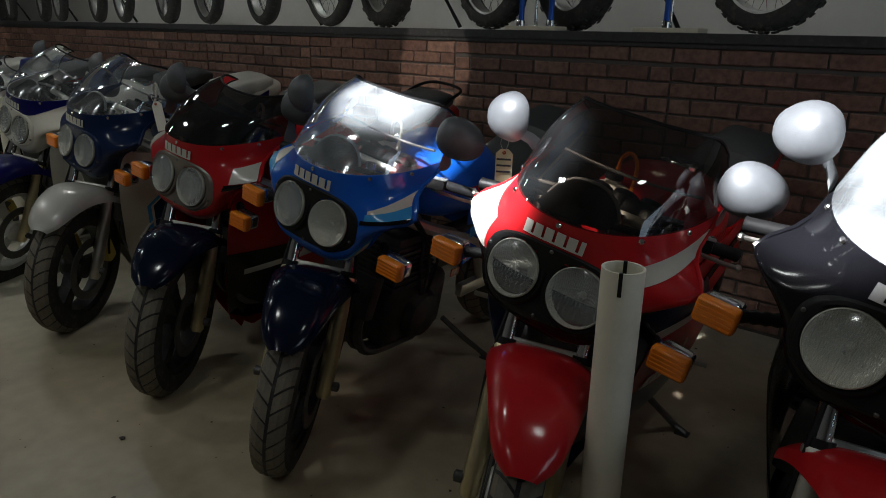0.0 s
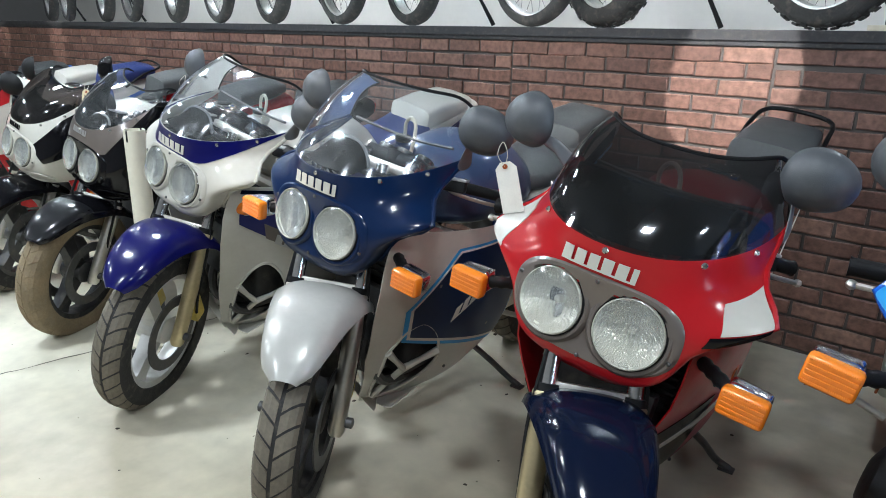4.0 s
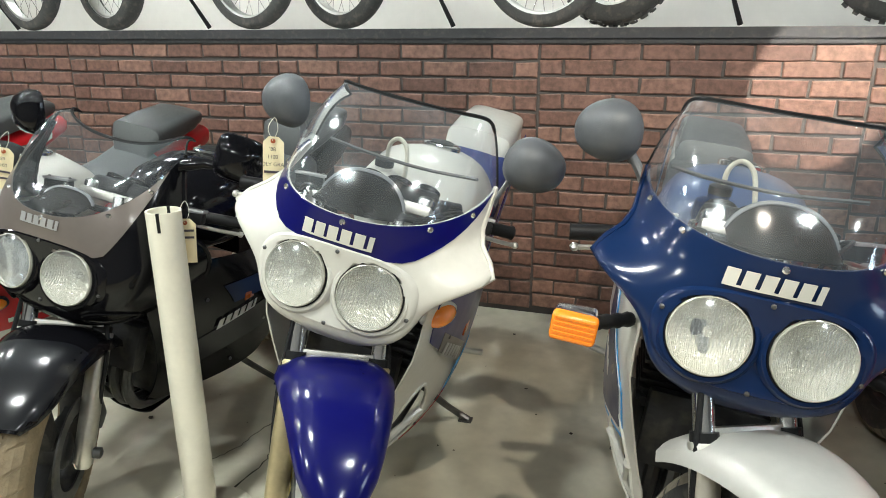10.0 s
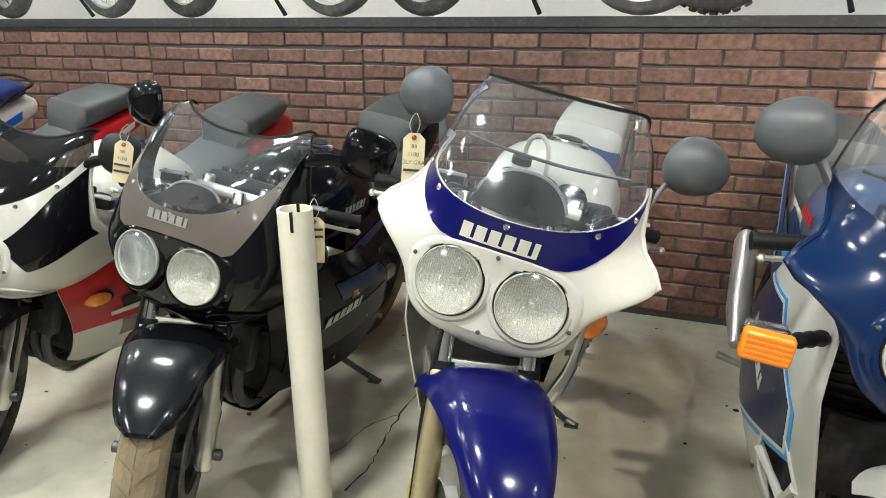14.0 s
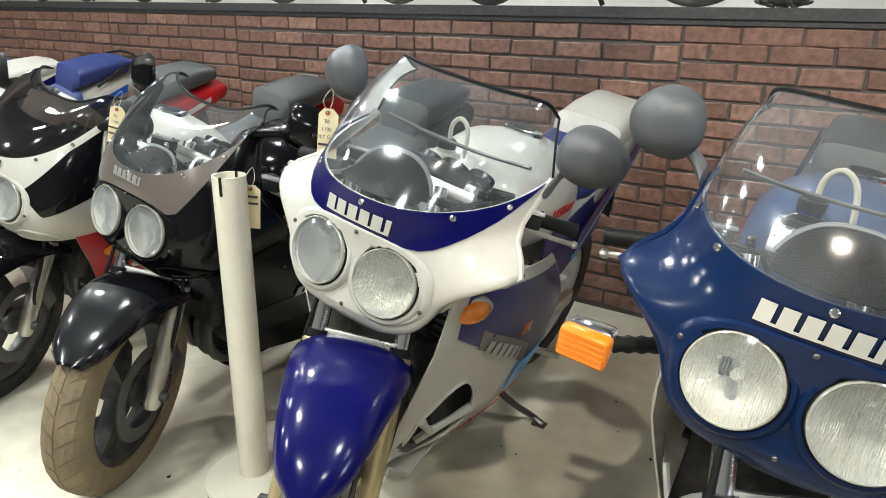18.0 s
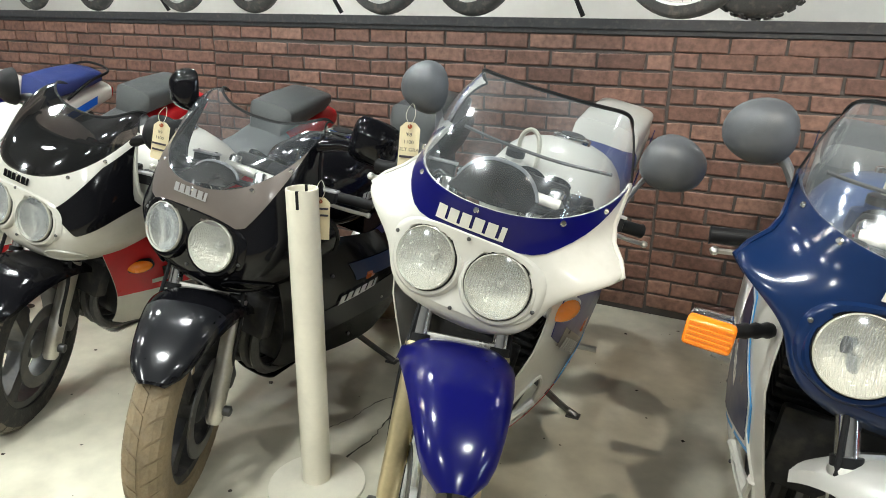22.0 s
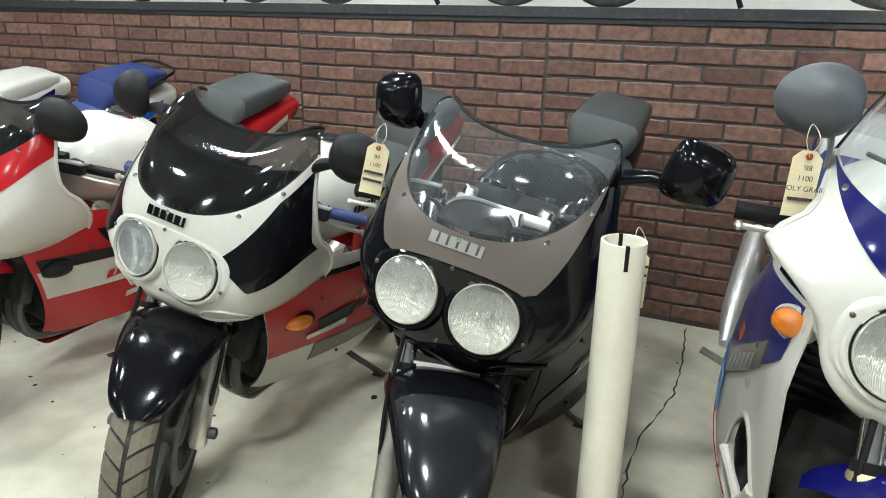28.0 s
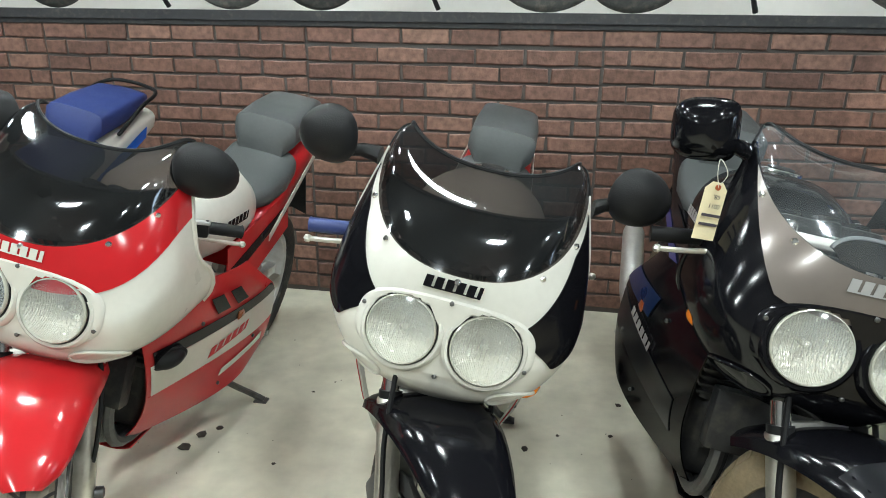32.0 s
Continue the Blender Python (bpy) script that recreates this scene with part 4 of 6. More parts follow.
    pad_rings = [ring(y, zc + st.get("pad_z", 0.03 if st.get("late") else -0.03), w, h * 0.8, 4.4, flat=0.9) for y, zc, w, h in ((1.26, 0.92, 0.09, 0.05), (1.29, 0.97, 0.125, 0.075), (1.42, 1.0, 0.125, 0.075), (1.58, 1.03, 0.115, 0.065), (1.67, 1.035, 0.085, 0.04))]
    P("pillion_seat", loft(pad_rings), st.get("pad", st.get("seat", VINYL)))
    for side in (-1, 1):  # covers under the tank and seat
        cover = P("side_cover", sheet(lambda a, b_: Vector((side * (0.200 - 0.045 * a - 0.02 * b_), 0.66 + 0.60 * a, 0.555 + 0.10 * a + (0.215 - 0.07 * a) * b_)), np.linspace(0, 1, 9), np.linspace(0, 1, 7), 0.004 * side), st.get("cover", st.get("tail", body)))
        P("cover_stripe", sheet(lambda a, b_: Vector((side * (0.2035 - 0.045 * a - 0.02 * (0.45 + 0.2 * b_)), 0.68 + 0.56 * a, 0.56 + 0.10 * a + (0.215 - 0.07 * a) * (0.45 + 0.2 * b_))), np.linspace(0, 1, 7), np.linspace(0, 1, 3), 0.002 * side), st["third"] if st["third"] is not st.get("cover", st.get("tail", body)) else st["second"], cover)
    tail_rings = [ring(y, zc, w, h, 3.2) for y, zc, w, h in ((0.86, 0.68, 0.16, 0.07), (1.0, 0.70, 0.155, 0.085), (1.2, 0.78, 0.145, 0.095), (1.4, 0.87, 0.135, 0.09), (1.6, 0.93, 0.12, 0.075), (1.74, 0.96, 0.09, 0.05))]
    tail = P("tail_fairing", loft(tail_rings), st.get("tail", body))
    for name, y0, y1, dz, h, material in st.get("tail_bands", ()):
        for side in (-1, 1):
            P("tail_stripe", sheet(lambda a, b: Vector((side * (0.158 - 0.055 * ((y0 + (y1 - y0) * a) - 1.0) / 0.7 + 0.014), y0 + 0.1 + (y1 - y0) * a, 0.74 + 0.4 * ((y0 + (y1 - y0) * a) - 1.0) + dz + h * (b - 0.5))), np.linspace(0, 1, 7), np.linspace(0, 1, 3), -0.003 * side), material, tail, name)
    P("tail_lamp", block((0.14, 0.03, 0.06), Matrix.Translation((0, 1.755, 0.96)), 0.012), TAIL_RED)
    if st.get("rail", False):
        P("grab_rail", tube(smooth_line([(-0.13, 1.40, 0.96), (-0.135, 1.54, 1.06), (-0.10, 1.70, 1.11), (0.10, 1.70, 1.11), (0.135, 1.54, 1.06), (0.13, 1.40, 0.96)]), 0.0085, 8), BLACK)
    P("rear_mudguard", sheet(lambda u, v: Vector((0.07 * u, 1.62 + 0.12 * v, 0.86 - 0.30 * v - 0.02 * abs(u))), np.linspace(-1, 1, 7), np.linspace(0, 1, 5), 0.004), BLACK)
    # handlebars
    for side in (-1, 1):
        hb = Matrix.Translation((0, 0.25, 0)) @ Matrix.Rotation(radians(steer - 7), 4, "Z") @ Matrix.Translation((0, -0.25, 0))
        inner_end, outer = hb @ Vector((side * 0.12, 0.29, 0.945)), hb @ Vector((side * 0.36, 0.375, 0.905))
        bar = P("handlebar", tube([inner_end, outer], 0.011, 10), BLACK)
        P("grip", tube([inner_end.lerp(outer, f) for f in (0.46, 0.48, 0.98, 1.0)], [0.014, 0.0175, 0.0175, 0.02], 12), st.get("grip", BLACK), bar)
        P("switch_block", block((0.05, 0.045, 0.04), Matrix.Translation(inner_end.lerp(outer, 0.36)), 0.01), BLACK, bar)
        lev = [inner_end.lerp(outer, 0.34) + hb.to_3x3() @ Vector((0, -0.03, 0.0)), inner_end.lerp(outer, 0.5) + hb.to_3x3() @ Vector((0, -0.065, -0.004)), inner_end.lerp(outer, 0.8) + hb.to_3x3() @ Vector((0, -0.06, -0.012)), inner_end.lerp(outer, 1.02) + hb.to_3x3() @ Vector((0, -0.055, -0.014))]
        lever = P("lever", tube(smooth_line(lev, 4), 0.006, 8), st.get("lever", ALLOY), bar)
        P("lever_ball", lathe([(0.0, -0.01), (0.007, -0.007), (0.01, 0), (0.007, 0.007), (0.0, 0.01)], 10, Matrix.Translation(lev[-1])), st.get("lever", ALLOY), lever)
        P("cable", tube(smooth_line([lev[0], lev[0] + Vector((-side * 0.05, -0.05, 0.02)), Vector((side * 0.08, 0.20, 0.90)), Vector((side * 0.06, 0.25, 0.78))]), 0.005, 6), BLACK, bar)
        for k in range(2):
            a0 = inner_end.lerp(outer, 0.30 + 0.08 * k)
            P("cable", tube(smooth_line([a0, a0 + hb.to_3x3() @ Vector((-side * 0.03, -0.09 - 0.02 * k, 0.035 + 0.02 * k)), Vector((side * (0.13 - 0.03 * k), 0.17, 0.93 + 0.02 * k)), Vector((side * 0.09, 0.24, 0.80))]), 0.0048, 6), BLACK, bar)
        # mirrors
        mx, my, mz = st.get("mirrors", ((0.335, 0.27, 1.13), (0.32, 0.30, 1.13)))[side > 0]
        head = Matrix.Translation((side * mx, my, mz)) @ Matrix.Rotation(radians(side * 22), 4, "Z") @ Matrix.Rotation(radians(side * 10), 4, "Y") @ Matrix.Rotation(radians(90), 4, "X")
        hr = []
        for f, zz in ((0.02, 0.045), (0.3, 0.043), (0.55, 0.036), (0.76, 0.024), (0.91, 0.008), (1.0, -0.012), (0.97, -0.018)):
            hr.append([head @ Vector((st.get("mirror_size", 0.079) * f * math.copysign(abs(math.cos(a)) ** st.get("mirror_square", 1.0), math.cos(a)) * (1 + 0.12 * side * math.cos(a)), 0.068 * f * math.copysign(abs(math.sin(a)) ** (0.9 * st.get("mirror_square", 1.0)), math.sin(a)), zz)) for a in np.linspace(0, 2 * math.pi, 28, endpoint=False)])
        mir = P("mirror", loft(hr), st.get("mirror_mat", MIRROR_BACK))
        P("mirror_glass", lathe([(0.058, -0.019), (0.058, -0.0195), (0.0, -0.0196)], 24, head), CHROME, mir)
        base = cowl_point(side * 0.985, 0.96, 0.012, st)
        tip = Vector((side * (mx - 0.035), my + 0.010, mz - 0.036))
        stem = []
        for f, wide, tall in ((0.0, 0.034, 0.020), (0.12, 0.030, 0.019), (0.5, 0.018, 0.016), (0.85, 0.014, 0.014), (1.0, 0.018, 0.015)):
            c = base.lerp(tip, f) + Vector((0, 0, 0.010 * math.sin(f * math.pi)))
            stem.append([c + Vector((0, wide * math.cos(a), tall * math.sin(a))) for a in np.linspace(0, 2 * math.pi, 12, endpoint=False)])
        P("mirror_stem", loft(stem), st.get("mirror_mat", STEM), mir)
        # indicators
        if st.get("indicator", "stalk") == "stalk":
            q = Vector((side * 0.325, 0.06, 0.765))
            root_q = Vector((side * 0.215, 0.13, 0.775))
            stalk = P("indicator", block((0.085, 0.045, 0.055), Matrix.Translation(q + Vector((0, 0.02, 0))) @ Matrix.Rotation(radians(side * 4), 4, "Y"), 0.014, 3), st.get("indicator_mat", CHROME))
            P("indicator_lens", block((0.092, 0.034, 0.060), Matrix.Translation(q + Vector((0, -0.014, -0.002))), 0.012, 3), AMBER, stalk)
            ribs = bmesh.new()
            for j in range(5):
                block((0.08, 0.003, 0.004), Matrix.Translation(q + Vector((0, -0.0315, -0.022 + j * 0.0105))), 0.0, bm=ribs)
            P("lens_ribs", ribs, AMBER, stalk, smooth=False)
            pts = [root_q.lerp(q + Vector((-side * 0.03, 0.02, 0)), f) for f in np.linspace(0, 1, 9)]
            P("indicator_stalk", tube(pts, [0.017 if j % 2 else 0.0135 for j in range(9)], 10), BLACK, stalk)
        else:
            p = side_at(*st.get("pod_at", (0.10, 0.93)), side, 0.004)
            q = Matrix.Translation(p + Vector((0, 0.02, -0.03))) @ Matrix.Rotation(radians(side * 58), 4, "Z")
            pod = []
            for f, dep in ((1.0, 0.0), (0.95, -0.012), (0.75, -0.022), (0.4, -0.03), (0.02, -0.032)):
                pod.append([q @ Vector((0.046 * f * math.cos(a), dep, 0.029 * f * math.sin(a) + 0.006 * math.cos(a))) for a in np.linspace(0, 2 * math.pi, 24, endpoint=False)])
            stalk = P("indicator", loft(pod), st.get("pod", AMBER))
            P("indicator_base", loft([[q @ Vector((0.053 * f * math.cos(a), dep, 0.034 * f * math.sin(a) + 0.006 * math.cos(a))) for a in np.linspace(0, 2 * math.pi, 24, endpoint=False)] for f, dep in ((1.0, 0.012), (1.0, -0.004), (0.9, -0.008))]), st.get("pod_base", BLACK), stalk)
    bars_turn = Matrix.Translation((0, 0.25, 0)) @ Matrix.Rotation(radians(steer - 7), 4, "Z") @ Matrix.Translation((0, -0.25, 0))
    for side, name in ((-1, "brake_reservoir"), (1, "clutch_reservoir")):
        seat_at = bars_turn @ Matrix.Translation((0.24, 0.243, 0.952) if side > 0 else (-0.19, 0.34, 0.952)) @ Matrix.Rotation(radians(-14), 4, "X")
        pot = P(name, block((0.072, 0.046, 0.036), seat_at, 0.008), BLACK)
        P("reservoir_lid", block((0.078, 0.052, 0.008), seat_at @ Matrix.Translation((0, 0, 0.020)), 0.003), SILVERP, pot)
        for q in (-0.03, 0.03):
            P("lid_screw", lathe([(0.004, 0.0), (0.004, 0.003), (0.0, 0.004)], 8, seat_at @ Matrix.Translation((q, 0, 0.024))), STEEL, pot)
    P("clutch_perch", block((0.06, 0.04, 0.035), bars_turn @ Matrix.Translation((0.17, 0.285, 0.965)), 0.008), BLACK)
    P("top_clamp", block((0.24, 0.07, 0.03), Matrix.Translation((0, 0.285, 0.955)) @ Matrix.Rotation(-RAKE, 4, "X"), 0.01), ALLOY)
    for side in (-1, 1):
        P("fork_cap", lathe([(0.024, 0.0), (0.024, 0.022), (0.016, 0.03), (0.0, 0.031)], 16, Matrix.Translation((side * 0.097, 0.285, 0.965)) @ Matrix.Rotation(-RAKE, 4, "X")), CHROME)
        P("clamp_bolt", lathe([(0.009, 0.0), (0.009, 0.014), (0.005, 0.018), (0.0, 0.018)], 8, bars_turn @ Matrix.Translation((side * 0.14, 0.28, 0.965))), CHROME)
    P("ignition_switch", lathe([(0.026, 0.0), (0.026, 0.03), (0.02, 0.036), (0.0, 0.036)], 18, Matrix.Translation((0, 0.31, 0.97)) @ Matrix.Rotation(radians(-30), 4, "X")), BLACK)
    P("wiring_loom", tube(smooth_line([(-0.16, 0.27, 0.93), (-0.10, 0.22, 0.955), (0.0, 0.20, 0.95), (0.11, 0.22, 0.955), (0.17, 0.28, 0.93)]), 0.010, 8), BLACK)
    for side in (-1, 1):
        q = side_at(0.62, 0.63, side, 0.003)
        P("side_reflector", block((0.006, 0.05, 0.03), Matrix.Translation(q), 0.003), DARK_AMBER)
    # stand
    slope = math.tan(radians(lean))
    foot = Vector((0.25, 0.90, 0.25 * slope + 0.012))
    stand = P("side_stand", tube(smooth_line([(0.12, 0.72, 0.26), (0.19, 0.79, 0.18), foot + Vector((-0.02, 0, 0.02)), foot + Vector((0.03, 0.01, 0.0))]), [0.012] * 12 + [0.013] * 4, 8), STEEL)
    P("stand_foot", block((0.05, 0.035, 0.008), Matrix.Translation(foot + Vector((0.02, 0.01, -0.004))) @ Matrix.Rotation(radians(-lean), 4, "Y"), 0.002), STEEL, stand)
    for side in (-1, 1):
        P("foot_peg", tube([(side * 0.17, 0.86, 0.36), (side * 0.27, 0.87, 0.375)], 0.011, 8), ALLOY)
    return root

C1 = lambda c: (lambda u: c)
STYLES = {}
STYLES["A"] = dict(body=BLACKP, second=RED, third=WHITE, fender=RED, screen=DUST_GLARE_SCREEN, surround=BLACK, side=BLACKP, tank=BLACKP, tail=RED, hole=False, mark=SILVERP)
STYLES["B"] = dict(mirrors=((0.323, 0.211, 1.126), (0.31, 0.28, 1.13)), body=RED, second=WHITE, third=BLACKP, fender=RED, screen=SMOKE, surround=BLACK, side=NAVY, tank=RED, tail=RED, hole=False, caliper=GOLD, fork=GOLD, hose_mat=AMBER,
                   bands=[("white sweep", 0.30, 1.0, lambda u: 0.74 - 0.22 * (1 - u), lambda u: 0.90 - 0.25 * (1 - u), WHITE), ("white wing", -1.0, -0.50, lambda u: 0.44, lambda u: 0.70 + 0.35 * (-u - 0.5), WHITE), ("black lower nose", -1, 1, C1(0.0), C1(0.44), BLACKP)],
                   side_bands=[("red flank", 0.25, 1.0, C1(0.45), C1(0.8), RED), ("white line", 0.25, 1.0, C1(0.80), C1(0.84), WHITE)])
STYLES["C"] = dict(bare=True, mirrors=((0.346, 0.247, 1.108), (0.31, 0.29, 1.14)), rim=ENGINE, fork_label=True, body=BLUE, second=WHITE, third=SKY, fender=INKBLUE, screen=DUST_GLARE_SCREEN, surround=BLACK, side=BLUE, tank=BLUE, tail=BLUE, hole=False, fork=GOLD,
                   bands=[("white flash", 0.52, 0.97, lambda u: 0.63 + 0.05 * (u - 0.52), lambda u: 0.66 + 0.22 * (u - 0.52), WHITE), ("sky flash", 0.50, 0.97, lambda u: 0.57, lambda u: 0.63 + 0.05 * (u - 0.52), SKY), ("black flash", 0.46, 0.97, lambda u: 0.53, lambda u: 0.57, BLACKP), ("white flash", -0.98, -0.70, lambda u: 0.62, lambda u: 0.76, WHITE), ("sky flash", -0.98, -0.66, lambda u: 0.54, lambda u: 0.62, SKY), ("white chin", 0.55, 0.99, C1(0.0), lambda u: 0.03 + 0.3 * (u - 0.55), WHITE), ("sky line", 0.40, 0.99, lambda u: 0.035 + 0.3 * max(0, u - 0.55), lambda u: 0.075 + 0.3 * max(0, u - 0.55), SKY)],
                   side_bands=[("white belly", 0.0, 1.0, C1(0.0), C1(0.3), WHITE), ("sky line", 0.1, 1.0, C1(0.31), C1(0.36), SKY)], tail_bands=[("white stripe", 0.9, 1.5, 0.03, 0.02, WHITE), ("black stripe", 0.9, 1.5, 0.0, 0.02, BLACKP)])
STYLES["D"] = dict(pad_z=0.012, mirrors=((0.354, 0.242, 1.132), (0.277, 0.332, 1.156)), rim=ENGINE, body=RED, second=WHITE, third=BLACKP, fender=INKBLUE, screen=TINTED, surround=GREYP, side=RED, tank=RED, tail=RED, hole=False, fork=GOLD, top=1.17, flip=0.05, rail=True,
                   bands=[("white flash", 0.66, 0.98, lambda u: 0.55, lambda u: 0.72, WHITE), ("black flash", 0.60, 0.98, lambda u: 0.46, lambda u: 0.54, BLACKP), ("white flash", -0.98, -0.74, lambda u: 0.52, lambda u: 0.80, WHITE)],
                   side_bands=[("black belly", 0.0, 0.45, C1(0.0), C1(0.6), BLACKP), ("white line", 0.1, 1.0, lambda s: 0.42 + 0.1 * s, lambda s: 0.46 + 0.1 * s, WHITE)], tail_bands=[("white stripe", 0.9, 1.5, 0.02, 0.025, WHITE)])
STYLES["E"] = dict(cover=NAVY, caliper=YELLOW, mirrors=((0.343, 0.297, 1.118), (0.319, 0.30, 1.146)), rim=ENGINE, body=NAVY, second=WHITE, third=SKY, fender=PEARL, screen=SCREEN, surround=NAVY, side=WHITE, tank=ICE, tail=WHITE, seat=VINYL, side_mark=WHITE, bottle=NAVY,
                   side_mark_s=0.60, side_mark_t=0.60, side_mark_slope=0.9, side_bands=[("sky edging", 0.16, 0.97, lambda s: 0.52 - 0.40 * s, lambda s: min(0.90, 0.62 + 0.8 * (s - 0.16)), SKY), ("white edging", 0.185, 0.955, lambda s: 0.535 - 0.385 * s, lambda s: min(0.885, 0.60 + 0.8 * (s - 0.16)), WHITE), ("navy flank", 0.20, 0.945, lambda s: 0.55 - 0.38 * s, lambda s: min(0.875, 0.59 + 0.8 * (s - 0.16)), NAVY)], tail_bands=[("navy stripe", 0.85, 1.5, 0.02, 0.06, NAVY), ("sky stripe", 0.85, 1.5, -0.03, 0.012, SKY)])
STYLES["F"] = dict(cover=SLATE, mirrors=((0.315, 0.30, 1.132), (0.323, 0.336, 1.129)), body=WHITE, second=ROYAL, third=SLATE, fender=ROYAL, screen=SCREEN, surround=WHITE, side=WHITE, tank=WHITE, tail=WHITE, seat=BLUE_VINYL, pad=WHITE, indicator="pod", pod_base=WHITE, fork=GOLD, caliper=YELLOW, side_mark=SILVERP,
                   bands=[("royal blue brow", -0.96, 0.96, lambda u: 0.74 + 0.255 * max(0.0, (abs(u) - 0.36) / 0.60), C1(1.0), ROYAL)],
                   side_mark_s=0.47, side_mark_t=0.585, side_mark_slope=-1.0, side_bands=[("slate flank", 0.10, 0.98, lambda s: max(0.40, 0.86 - 0.62 * s), lambda s: 0.95 - 0.03 * s, SLATE), ("dark strip", 0.26, 0.70, lambda s: max(0.40, 0.86 - 0.62 * s) - 0.012, lambda s: max(0.40, 0.86 - 0.62 * s) + 0.085, GREYP), ("sky corner", 0.66, 0.98, lambda s: 0.27 - 0.1 * (s - 0.66), lambda s: 0.41, SKY), ("red flash", 0.42, 0.86, lambda s: 0.10 + 0.14 * (s - 0.42), lambda s: 0.115 + 0.14 * (s - 0.42) + 0.05 * (s - 0.42), RED), ("dark line", 0.06, 0.5, C1(0.965), C1(0.985), INKBLUE)], tail_bands=[("blue stripe", 0.85, 1.5, 0.0, 0.07, ROYAL), ("sky stripe", 0.85, 1.5, -0.05, 0.02, SKY)])
STYLES["G"] = dict(fender_band=DIMGREY, mirror_size=0.072, back=0.27, wrap=0.09, brow=0.985, mirrors=((0.324, 0.292, 1.147), (0.38, 0.295, 1.165)), rim=ENGINE, mirror_square=0.6, late=True, wide=1.12, body=BLACKP, second=GREYP, third=SLATE, fender=BLACKP, screen=CLEAN_SCREEN, surround=BLACKP, side=BLACKP, tank=BLACKP, tail=BLACKP, indicator="pod", pod_base=BLACK, hole=False, top=1.165, flip=0.075, top_half=0.2, axle=-0.10, tyre=OLD_RUBBER, mark=SILVERP, side_mark=SILVERP, hose=False, mirror_mat=BLACKP, rail=False, tank_mark_mat=SILVERP,
                   bands=[("graphite brow", -0.88, 0.88, lambda u: 0.70 + 0.295 * max(0.0, (abs(u) - 0.36) / 0.52), C1(1.0), GREYP)], side_bands=[("dark graphite flank", 0.1, 0.95, lambda s: 0.22 + 0.1 * s, lambda s: 0.40 + 0.16 * s, DIMGREY), ("blue flash", 0.5, 0.98, lambda s: 0.62, lambda s: 0.78, NAVY)])
STYLES["H"] = dict(grip=BLUE_VINYL, tank_mark_mat=BLACKP, back=0.25, wrap=0.10, mirrors=((0.37, 0.246, 1.131), (0.342, 0.28, 1.15)), rim=STEEL, mirror_mat=BLACK, late=True, wide=1.16, body=WHITE, second=RED, third=BLACKP, fender=BLACKP, screen=TINTED, surround=WHITE, side=WHITE, tank=WHITE, tail=RED, indicator="pod", pod_base=BLACK, hole=False, top=1.165, flip=0.09, top_half=0.2, axle=-0.06, brow=0.968, bubble=1.0, mark=BLACKP, side_mark=BLACKP, hose=False, rail=False,
                   bands=[("black cheek", side * 0.24 if side > 0 else -0.99, 0.99 if side > 0 else -0.24, lambda u: 0.66 - 0.24 * min(1, (abs(u) - 0.24) / 0.2), lambda u: 0.68 + 0.24 * min(1, (abs(u) - 0.24) / 0.5), BLACKP) for side in (1, -1)],
                   pod_at=(0.16, 0.66), side_bands=[("red flank", 0.0, 0.98, lambda s: 0.34 - 0.06 * s, lambda s: 0.86, RED), ("black line", 0.0, 0.98, lambda s: 0.87, lambda s: 0.91, BLACKP), ("graphite flank", 0.30, 0.98, lambda s: 0.16, lambda s: 0.33 - 0.06 * s, GREYP), ("black flash", 0.30, 0.55, lambda s: 0.46, lambda s: 0.52 + 0.1 * s, BLACKP), ("white flash", 0.22, 0.5, lambda s: 0.40, lambda s: 0.43 + 0.04 * s, WHITE)], tail_bands=[("white stripe", 0.9, 1.5, 0.0, 0.02, WHITE)])
STYLES["I"] = dict(tank_mark_mat=BLACKP, back=0.25, wrap=0.10, mirrors=((0.28, 0.28, 1.13), (0.27, 0.25, 1.14)), late=True, wide=1.16, body=WHITE, second=RED, third=BLACKP, fender=RED, screen=TINTED, surround=WHITE, side=RED, tank=WHITE, tail=RED, indicator="pod", pod_base=BLACK, hole=False, top=1.165, flip=0.09, top_half=0.2, axle=-0.06, brow=0.968, bubble=1.0, mark=WHITE, side_mark=RED, side_mark_t=0.49, pod_at=(0.10, 0.66), pod=BLACK, hose=False, mirror_mat=BLACK, rail=False,
                   bands=[("red brow", -1.0, 1.0, lambda u: 0.66 + 0.1 * abs(u), C1(1.0), RED)], side_bands=[("white flank", 0.02, 0.98, lambda s: 0.38, lambda s: 0.60, WHITE), ("black line", 0.04, 0.98, lambda s: 0.61, lambda s: 0.69, BLACKP), ("white flash", 0.5, 0.85, lambda s: 0.10 + 0.2 * s, lambda s: 0.15 + 0.2 * s, WHITE), ("black vent slot", 0.46, 0.56, lambda s: 0.74, lambda s: 0.86, BLACKP), ("black vent slot", 0.62, 0.72, lambda s: 0.74, lambda s: 0.86, BLACKP)], tail_bands=[("white stripe", 0.9, 1.5, 0.0, 0.03, WHITE)])
